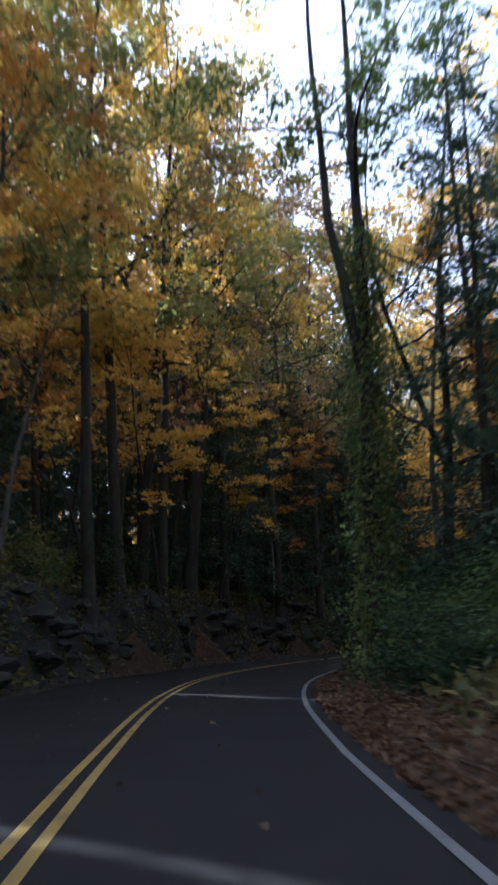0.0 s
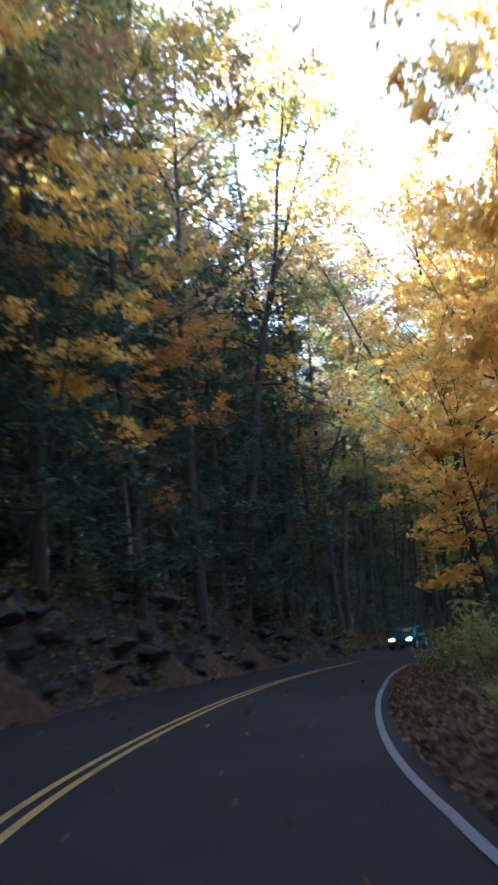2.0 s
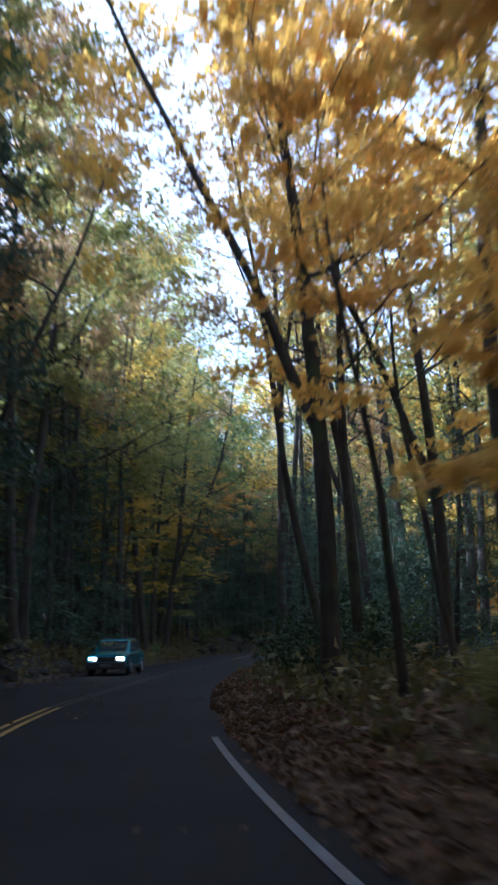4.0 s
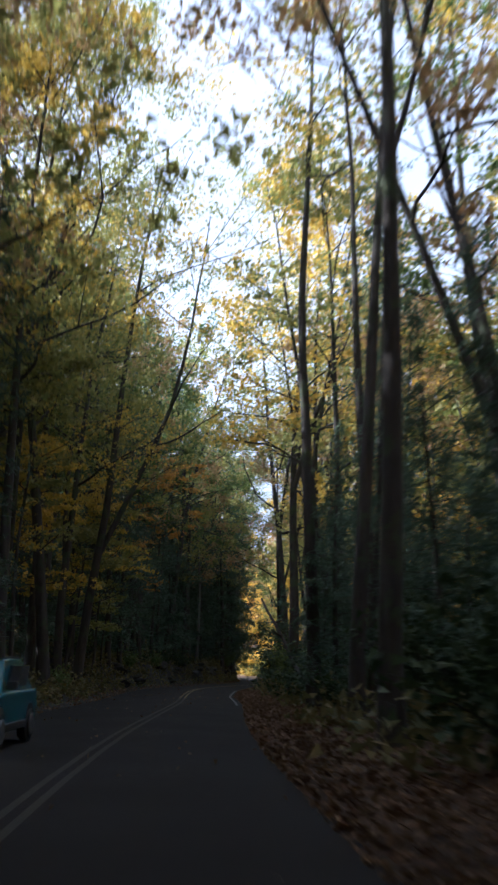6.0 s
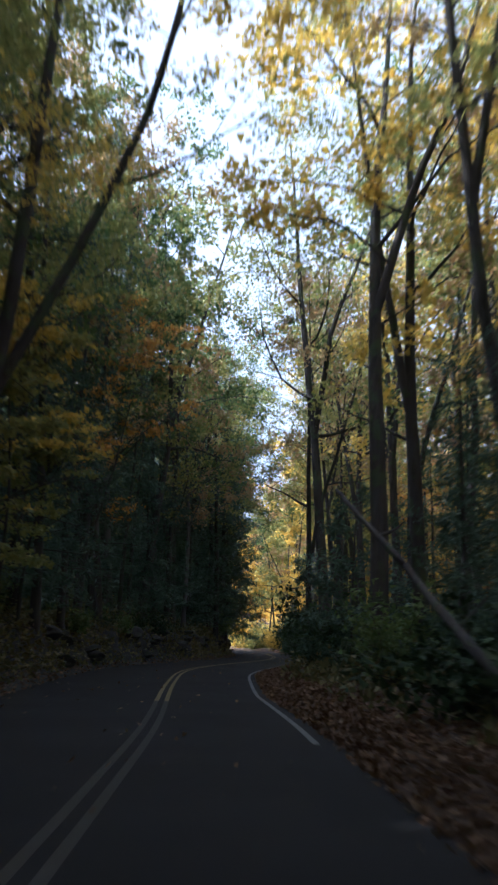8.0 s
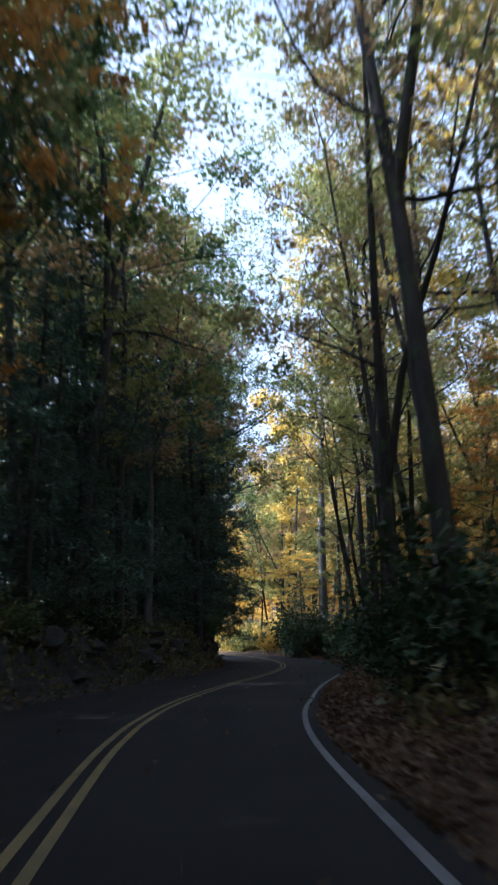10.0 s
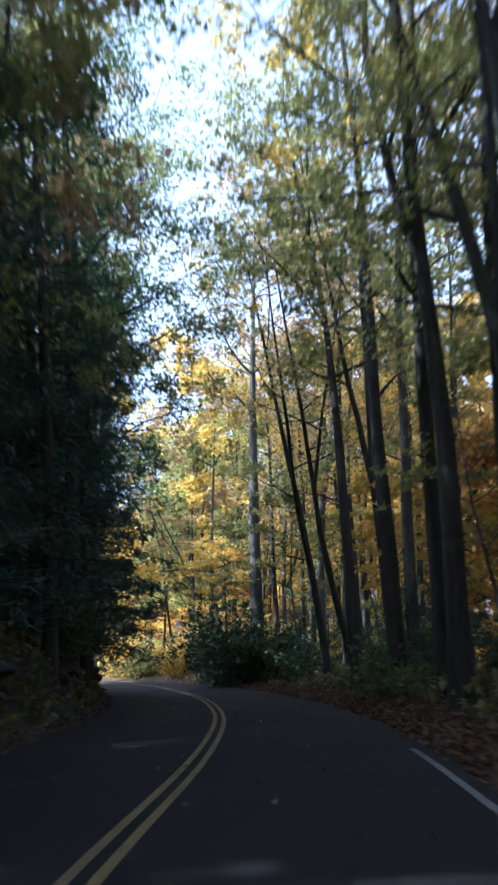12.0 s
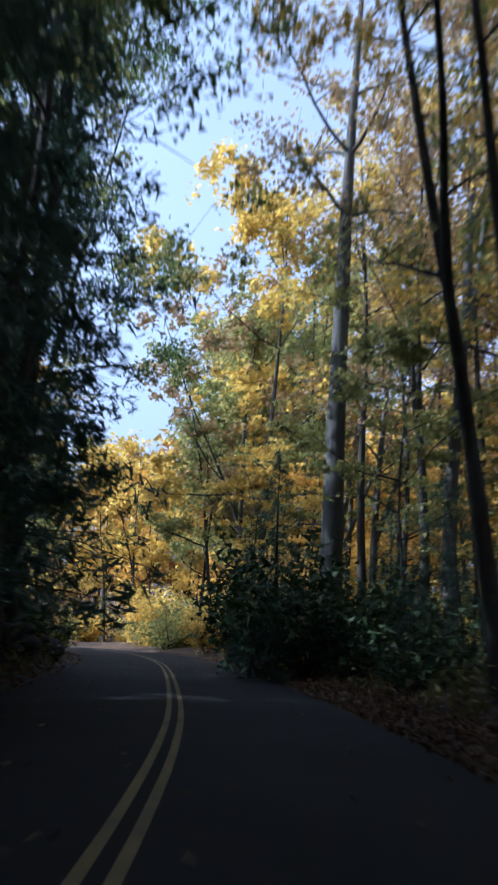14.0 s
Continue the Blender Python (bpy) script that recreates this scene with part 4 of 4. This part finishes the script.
woods(84, 112, 8.5, 17, 9, MIDDLE, ("olive", "russet", "green"), *TRE, LABEL, 2.4, (0.95, 1.15), ("brown",), 2, 51)
# two hidden conifer stands added to block sun from the road
woods(133, 147, 11, 24, 6, HEMLOCK_FAR, ("hemlock",), *HEM, HEM_LABEL, 2.2, (0.85, 1.05), seed=52)
woods(174, 189, 11, 24, 7, HEMLOCK_FAR, ("hemlock",), *HEM, HEM_LABEL, 2.2, (0.85, 1.05), seed=53)
woods(221, 250, -13, -6.2, 6, THIN, ("russet", "gold", "olive"), *TRE, LABEL, 1.9, (0.8, 1.0), ("brown",), 2, 54)
# tall crowns that reach out from the left bank
for s, d, k, leaf, which in ((179, 6.4, 1.1, "green", 3), (189, 6.6, 1.15, "olive", 1), (199, 6.8, 1.15, "green", 0)):
    p = on_road(s, d)
    plant("tree", TALL[which], p.x, p.y, leaf, LABEL[leaf], "tree", "trees along the road", -40, k, "brown", (0, 1))
# unseen trees added on the slope above the road to keep sun off it
woods(108, 226, 10, 30, 16, HEMLOCK_FAR, ("hemlock",), *HEM, HEM_LABEL, 2.2, (0.85, 1.1), seed=71)
woods(112, 226, 9, 26, 18, MIDDLE, ("olive", "russet", "green"), *TRE, LABEL, 2.2, (0.85, 1.1), ("brown",), 2, 72)
woods(148, 200, 10, 24, 16, HEMLOCK_FAR, ("hemlock",), *HEM, HEM_LABEL, 1.9, (0.8, 1.0), seed=74)
woods(200, 246, 9, 24, 12, HEMLOCK_FAR, ("hemlock",), *HEM, HEM_LABEL, 1.9, (0.7, 0.95), seed=75)
# low golden shrubs past the bend
woods(238, 288, -20, -4.7, 40, BUSH, ("gold", "gold", "olive"), *BSH, BUSH_LABEL, 1.2, (1.1, 2.0), seed=68)

# yellowing shrubs on the inside of the first bend
for x, y, k, leaf in ((11.2, 50.0, 0.42, "gold"), (10.4, 47.2, 0.34, "gold"), (12.8, 52.6, 0.45, "olive"), (9.8, 44.8, 0.3, "gold"), (14.8, 55.8, 0.5, "olive"), (12.2, 48.4, 0.75, "laurel"), (13.8, 51.0, 0.8, "laurel"), (11.4, 45.4, 0.6, "laurel")):
    plant("bush", NEAR_BUSH[0], x, y, leaf, BUSH_LABEL[leaf], "bush", "roadside bushes", 70 * y, k)
# a dead pale stem standing on the left bank
snag_v, snag_f = [], []
r = np.random.RandomState(66)
z0 = ground_at(2.0, 56.6)
snag_at = wander((2.0, 56.6, z0 - 0.3), (0, 0, 1), 11.0, 10, r, 0.012)
tube(snag_at, np.linspace(0.09, 0.03, 11), 8, snag_v, snag_f)
for k in (7, 8, 9):
    stub = wander(snag_at[k], (r.uniform(0.4, 1.0), r.normal() * 0.4, 0.35), r.uniform(0.6, 1.4), 4, r, 0.15)
    tube(stub, np.linspace(0.025, 0.008, 5), 5, snag_v, snag_f)
tagged(new("dead_tree", mesh_of("dead_tree", np.concatenate(snag_v), snag_f, BARK["pale"], True)), "thin dead pale stem standing on the bank", "dead tree")

# young hemlocks, dark and full to the ground, under the tall trees
SAPLING = [grow_hemlock(540 + i, height=h, girth=0.10, spread=sp, base=0.2, leaves=3700, leaf=0.32, boughs=False) for i, (h, sp) in enumerate([(8.5, 3.2), (6.5, 2.8), (10.5, 3.4)])]
SAP_LABEL = {"hemlock": "young dark hemlock full to the ground"}
woods(101, 168, -11.5, -6.6, 17, SAPLING, ("hemlock",), *HEM, SAP_LABEL, 2.0, (0.75, 1.1), seed=61)
woods(138, 169, -9.5, -6.0, 8, SAPLING, ("hemlock",), *HEM, SAP_LABEL, 1.8, (0.8, 1.2), seed=69)
woods(112, 166, 5.4, 9.5, 10, SAPLING, ("hemlock",), *HEM, SAP_LABEL, 2.0, (0.7, 1.1), seed=62)
woods(206, 244, 4.7, 7.2, 10, SAPLING, ("hemlock",), *HEM, SAP_LABEL, 1.5, (0.6, 0.9), seed=73)
woods(46, 104, 6.4, 13, 13, SAPLING, ("hemlock",), *HEM, SAP_LABEL, 2.0, (0.8, 1.15), seed=63)
woods(204, 248, -11, -5.8, 13, SAPLING, ("hemlock",), *HEM, SAP_LABEL, 1.6, (0.4, 0.65), seed=70)
woods(176, 236, -13, -7.0, 9, SAPLING, ("hemlock",), *HEM, SAP_LABEL, 2.0, (0.45, 0.7), seed=64)
# golden growth to the ground where the sun comes in past the last bend
woods(240, 288, -22, -5.2, 18, YOUNG, ("amber", "gold", "amber"), *YNG, YOUNG_LABEL, 1.6, (0.9, 1.5), ("brown", "grey"), 3, 65)
woods(262, 292, -8, 16, 10, YOUNG, ("amber", "gold"), *YNG, YOUNG_LABEL, 1.6, (0.9, 1.5), ("brown", "grey"), 3, 66)
woods(250, 292, -30, -8, 10, FINE, ("amber", "gold"), *TRE, LABEL, 2.2, (0.8, 1.0), ("brown", "grey"), 2, 67)
# a bright wall of trees beyond the end of the view
r = np.random.RandomState(75)
made = 0
while made < 26:
    x, y = r.uniform(120, 168), r.uniform(206, 264)
    if abs(road_place([(x, y)])[1][0]) > 6 and free(x, y, 2.4):
        plant("tree", MIDDLE[r.randint(4)], x, y, ("amber", "gold")[made % 2], LABEL[("amber", "gold")[made % 2]], "tree", "trees along the road", r.uniform(0, 360), r.uniform(0.75, 1.0))
        made += 1

# the deep woods, past counting
def deep_woods(name, zones, mat, label):
    r = np.random.RandomState(90)
    blades, tv, tf = [], [], []
    for x0, y0, w, h, n in zones:
        for _ in range(n):
            x, y = x0 + r.uniform(0, w), y0 + r.uniform(0, h)
            if abs(road_place([(x, y)])[1][0]) < 20:
                continue
            k = FAR[r.randint(3)]
            m = np.array(pose(x, y, ground_at(x, y) - 0.1, 0, 0, r.uniform(0, 360))) * 1.0
            q = k.blades().reshape(-1, 3) * r.uniform(0.85, 1.15) @ m[:3, :3].T + m[:3, 3]
            q = q.reshape(-1, 3, 3)
            blades.append(q[~in_slit(q.mean(1), 0.4)])
            tube(np.array([m[:3, 3], m[:3, 3] + (0, 0, 9), m[:3, 3] + (r.normal() * 0.6, r.normal() * 0.6, 19)]), [0.24, 0.18, 0.06], 5, tv, tf)
    # ring along both sides, added to block low sky light and fill the background
    for side in (-1, 1):
        for s in np.arange(4, SPAN - 4, 4.2):
            p = on_road(s + r.uniform(-1.5, 1.5), side * r.uniform(36, 56))
            if abs(road_place([(p.x, p.y)])[1][0]) < 30:
                continue
            k = FAR[r.randint(3)]
            m = np.array(pose(p.x, p.y, ground_at(p.x, p.y) - 0.1, 0, 0, r.uniform(0, 360)))
            q = (k.blades().reshape(-1, 3) * r.uniform(0.85, 1.1) @ m[:3, :3].T + m[:3, 3]).reshape(-1, 3, 3)
            blades.append(q[~in_slit(q.mean(1), 0.4)])
            tube(np.array([m[:3, 3], m[:3, 3] + (0, 0, 9), m[:3, 3] + (r.normal() * 0.6, r.normal() * 0.6, 19)]), [0.24, 0.18, 0.06], 5, tv, tf)
    leaves = np.concatenate(blades)
    tagged(new(name, blades_mesh(name, leaves, mat)), label, "woods", kind="stuff")
    tagged(new(name + "_trunks", mesh_of(name, np.concatenate(tv), tf, BARK["brown"], True)), "dark trunks of the distant woods", "woods", kind="stuff")


deep_woods("distant_woods", [(50, 255, 120, 60, 34), (130, 150, 70, 120, 46), (-60, 60, 55, 110, 34), (110, 120, 60, 60, 24), (60, 60, 70, 60, 34), (-50, -20, 20, 90, 12), (30, -10, 40, 60, 20)],
           leaf_material("distant_leaves", [(0.10, 0.12, 0.03), (0.45, 0.28, 0.05), (0.30, 0.22, 0.05), (0.28, 0.13, 0.04), (0.50, 0.30, 0.05), (0.14, 0.15, 0.04)], 0.5),
           "distant autumn woods of gold and brown leaves")

# ---- undergrowth, fallen leaves ----
def scatter(name, mat, label, category, n, s_range, d_of, rise, size, flat, seed, clump=1, blur=0.0):
    r = np.random.RandomState(seed)
    s, d = r.uniform(*s_range, n), d_of(r, n)
    s, d = np.repeat(s, clump) + r.normal(size=n * clump) * blur, np.repeat(d, clump) + r.normal(size=n * clump) * blur
    d = np.where(d < 0, d + (3.4 - lane(s)), d)
    j = np.clip(s / STEP, 0, len(MID) - 1).astype(int)
    xy = MID[j] + LEFT[j] * d[:, None]
    z = rough_land(s, d, xy[:, 0], xy[:, 1])
    on = np.abs(seen_across(s, d)) < 3.75
    z = np.where(on, crown_of_road(s, d, xy[:, 0], xy[:, 1]), z) + rise(r, n * clump, on)
    at = np.concatenate([xy, z[:, None]], 1)
    at = at[~in_slit(at, size)]
    return tagged(new(name, blades_mesh(name, leaf_blades(at, size, r, flat, 0.8), mat)), label, category, kind="stuff")


scatter("fallen_leaves", LEAF["litter"], "brown and tan fallen leaves along the road's shoulder", "fallen leaves", 54000, (34, 262),
        lambda r, n: -(3.62 + np.abs(r.normal(size=n)) * 1.5), lambda r, n, on: 0.012 + r.uniform(0, 0.045, n), 0.1, 0.4, 41)
scatter("fallen_leaves", LEAF["litter"], "brown fallen leaves along the foot of the bank", "fallen leaves", 10000, (34, 262),
        lambda r, n: 3.65 + np.abs(r.normal(size=n)) * 1.8, lambda r, n, on: 0.012 + r.uniform(0, 0.05, n), 0.12, 0.4, 42)
scatter("fallen_leaves", LEAF["litter"], "single fallen leaves scattered on the asphalt", "fallen leaves", 650, (34, 250),
        lambda r, n: r.uniform(-3.7, 3.7, n) , lambda r, n, on: 0.008 + r.uniform(0, 0.02, n), 0.085, 0.3, 43)
scatter("undergrowth", LEAF["brush"], "low brown and green brush on the forest floor", "undergrowth", 5200, (36, 265),
        lambda r, n: r.choice([-1, 1], n) * (4.9 + r.gamma(1.6, 3.2, n)), lambda r, n, on: np.abs(r.normal(size=n)) * 0.35, 0.2, 0.9, 44, 14, 0.28)
scatter("undergrowth", LEAF["brush"], "brambles and weeds hanging over the bank", "undergrowth", 1300, (40, 245),
        lambda r, n: 4.3 + np.abs(r.normal(size=n)) * 0.9, lambda r, n, on: np.abs(r.normal(size=n)) * 0.3, 0.17, 0.9, 45, 14, 0.22)


# ---- a dead trunk leaning in the brush ----
dead_v, dead_f = [], []
r = np.random.RandomState(61)
dead = np.linspace((40.4, 96.9, -0.3), (44.0, 105.2, 4.7), 9) + r.normal(size=(9, 3)) * 0.04
tube(dead, np.linspace(0.11, 0.05, 9), 9, dead_v, dead_f)
for k in (3, 5, 6):
    stub = wander(dead[k], (r.normal(), r.normal(), 0.8), r.uniform(0.5, 1.1), 3, r, 0.15)
    tube(stub, np.linspace(0.05, 0.015, 4), 5, dead_v, dead_f)
tagged(new("fallen_trunk", mesh_of("fallen_trunk", np.concatenate(dead_v), dead_f, BARK["brown"], True)), "dead dark trunk leaning over the roadside brush", "fallen tree")


# ---- rocks in the bank ----
def rock_mesh(seed):
    r = np.random.RandomState(seed)
    bm = bmesh.new()
    bmesh.ops.create_icosphere(bm, subdivisions=3, radius=0.5)
    cuts = [(Vector(r.normal(size=3)).normalized(), r.uniform(0.26, 0.42)) for _ in range(9)]
    for v in bm.verts:
        for n, d in cuts:
            over = v.co.dot(n) - d
            if over > 0:
                v.co -= n * over * 0.92
        v.co += v.co.normalized() * noise.fractal(v.co * 3.1 + Vector((seed, 0, 0)), 1.0, 2.0, 4) * 0.05
        v.co.z *= 0.72
    me = bpy.data.meshes.new("rock")
    bm.to_mesh(me)
    bm.free()
    me.materials.append(ROCK)
    return me


ROCKS = [rock_mesh(800 + i) for i in range(6)]
r = np.random.RandomState(51)
for s0, s1, n in ((46, 112, 150), (112, 122, 8), (160, 244, 60)):
    for _ in range(n):
        s, d, k = r.uniform(s0, s1), 4.35 + abs(r.normal()) * 0.6, r.uniform(0.35, 1.25)
        p = on_road(s, d)
        ob = new("rock", ROCKS[r.randint(6)])
        ob.matrix_world = pose(p.x, p.y, ground_at(p.x, p.y) + 0.08 * k, r.uniform(-15, 15), r.uniform(-15, 15), r.uniform(0, 360)) @ Matrix.Diagonal((k * r.uniform(0.9, 1.5), k, k * r.uniform(0.7, 1.1), 1))
        tagged(ob, "grey mossy rock jutting from the bank", "rock", "rocks in the bank")


# ---- the oncoming car ----
def part(name, bm, mat, parent, label=""):
    me = bpy.data.meshes.new(name)
    bmesh.ops.recalc_face_normals(bm, faces=bm.faces)
    bm.to_mesh(me)
    bm.free()
    me.materials.append(mat)
    ob = new(name, me)
    ob.parent = parent
    return tagged(ob, label) if label else ob


def block(x0, x1, y0, y1, z0, z1, bevel=0.03, top=None):
    """A rounded block; top: (x, y0, y1) shrink of its upper face."""
    bm = bmesh.new()
    bmesh.ops.create_cube(bm, size=1)
    for v in bm.verts:
        up = v.co.z > 0
        fx, fy0, fy1 = top if (top and up) else (0, 0, 0)
        v.co.x = (x0 + fx) if v.co.x < 0 else (x1 - fx)
        v.co.y = (y0 + fy0) if v.co.y < 0 else (y1 - fy1)
        v.co.z = z1 if up else z0
    if bevel:
        bmesh.ops.bevel(bm, geom=bm.edges[:], offset=bevel, segments=3, affect="EDGES", profile=0.6)
    return bm


def wheel_ring(cx, cy, cz, radius, width, sides=24, bevel=0.03):
    bm = bmesh.new()
    m = Matrix.Translation((cx, cy, cz)) @ Matrix.Rotation(math.pi / 2, 4, "Y")
    bmesh.ops.create_cone(bm, cap_ends=True, segments=sides, radius1=radius, radius2=radius, depth=width, matrix=m)
    bmesh.ops.bevel(bm, geom=[e for e in bm.edges if len({round(v.co.x, 3) for v in e.verts}) == 1], offset=bevel, segments=2, affect="EDGES")
    return bm


def slab(profile, x0, x1, bevel, squeeze=0.0, above=9.0):
    """A side outline in (y, z) drawn out across the car; what lies above a height leans inward."""
    bm = bmesh.new()
    rows = []
    for x in (x0, x1):
        rows.append([bm.verts.new((x * (1 - (squeeze if z > above else 0)), y, z)) for y, z in profile])
    n = len(profile)
    bm.faces.new(rows[0])
    bm.faces.new(rows[1][::-1])
    for k in range(n):
        bm.faces.new((rows[0][k], rows[1][k], rows[1][(k + 1) % n], rows[0][(k + 1) % n]))
    bmesh.ops.recalc_face_normals(bm, faces=bm.faces)
    bmesh.ops.bevel(bm, geom=bm.edges[:], offset=bevel, segments=3, affect="EDGES", profile=0.6)
    return bm


def build_car(m):
    car = new("car")
    tagged(car, "teal compact car with lit headlights on the asphalt", "car")
    # its front looks along -y
    part("body", slab([(-2.0, 0.34), (-2.06, 0.62), (-1.98, 0.80), (-1.0, 0.93), (1.9, 0.96), (2.02, 0.80), (2.0, 0.34)], -0.85, 0.85, 0.06), CAR_PAINT, car)
    part("hood", slab([(-1.94, 0.80), (-1.90, 0.845), (-0.98, 0.985), (-0.9, 0.90)], -0.72, 0.72, 0.02), CAR_PAINT, car)
    part("cabin", slab([(-1.02, 0.90), (-0.28, 1.47), (0.2, 1.52), (1.2, 1.50), (1.9, 0.94)], -0.78, 0.78, 0.05, 0.16, 1.2), CAR_PAINT, car)
    slope = math.atan2(0.57, 0.74)
    wind = block(-0.60, 0.60, -0.36, 0.36, -0.015, 0.015, 0.01, (0.0, 0, 0))
    bmesh.ops.transform(wind, matrix=Matrix.Translation((0, -0.665, 1.195)) @ Matrix.Rotation(slope, 4, "X"), verts=wind.verts)
    part("windscreen", wind, GLASS, car, "dark glass windscreen")
    for x in (-0.735, 0.735):
        for y0, y1 in ((-0.32, 0.5), (0.58, 1.25)):
            side = block(x - 0.02, x + 0.02, y0, y1, 1.0, 1.40, 0.015)
            bmesh.ops.transform(side, matrix=Matrix.Translation((x, 0, 1.0)) @ Matrix.Rotation(math.copysign(-0.16, x), 4, "Y") @ Matrix.Translation((-x, 0, -1.0)), verts=side.verts)
            part("side_window", side, GLASS, car)
        part("mirror", block(x * 1.2 - 0.1, x * 1.2 + 0.1, -0.62, -0.5, 0.98, 1.12, 0.03), BLACK_TRIM, car)
        part("headlight", block(x * 0.80 - 0.15, x * 0.80 + 0.15, -2.09, -1.99, 0.62, 0.76, 0.045), LAMP, car, "lit oval headlight")
        part("roof_rail", block(x * 0.80 - 0.02, x * 0.80 + 0.02, -0.1, 1.2, 1.515, 1.55, 0.01), BLACK_TRIM, car)
        part("sill", block(x * 1.13 - 0.05, x * 1.13 + 0.05, -0.9, 0.9, 0.28, 0.42, 0.03), BLACK_TRIM, car)
        for y in (-1.25, 1.3):
            part("wheel_arch", wheel_ring(x * 1.13, y, 0.33, 0.40, 0.06, 28, 0.02), BLACK_TRIM, car)
            wheel = part("wheel", wheel_ring(x * 1.07, y, 0.32, 0.32, 0.22, 28, 0.05), RUBBER, car)
            part("rim", wheel_ring(x * 1.07 + math.copysign(0.10, x), y, 0.32, 0.2, 0.05, 20, 0.01), CHROME, wheel)
    part("bumper", block(-0.83, 0.83, -2.16, -1.95, 0.26, 0.56, 0.05), BLACK_TRIM, car)
    grille = part("grille", block(-0.42, 0.42, -2.085, -2.0, 0.60, 0.76, 0.015), BLACK_TRIM, car)
    for i in range(3):
        part("slat", block(-0.40, 0.40, -2.10, -2.08, 0.62 + i * 0.05, 0.635 + i * 0.05, 0.003), BLACK_TRIM, grille)
    part("number_plate", block(-0.22, 0.22, -2.175, -2.15, 0.36, 0.48, 0.005), WHITE_PAINT, car, "blank pale number plate")
    car.matrix_world = m
    return car


at = on_road(121.2, 2.42)
j = int(122.0 / STEP)
build_car(pose(at.x, at.y, 0.0, 0, 0, math.degrees(math.atan2(TAN[j][1], TAN[j][0])) - 90))
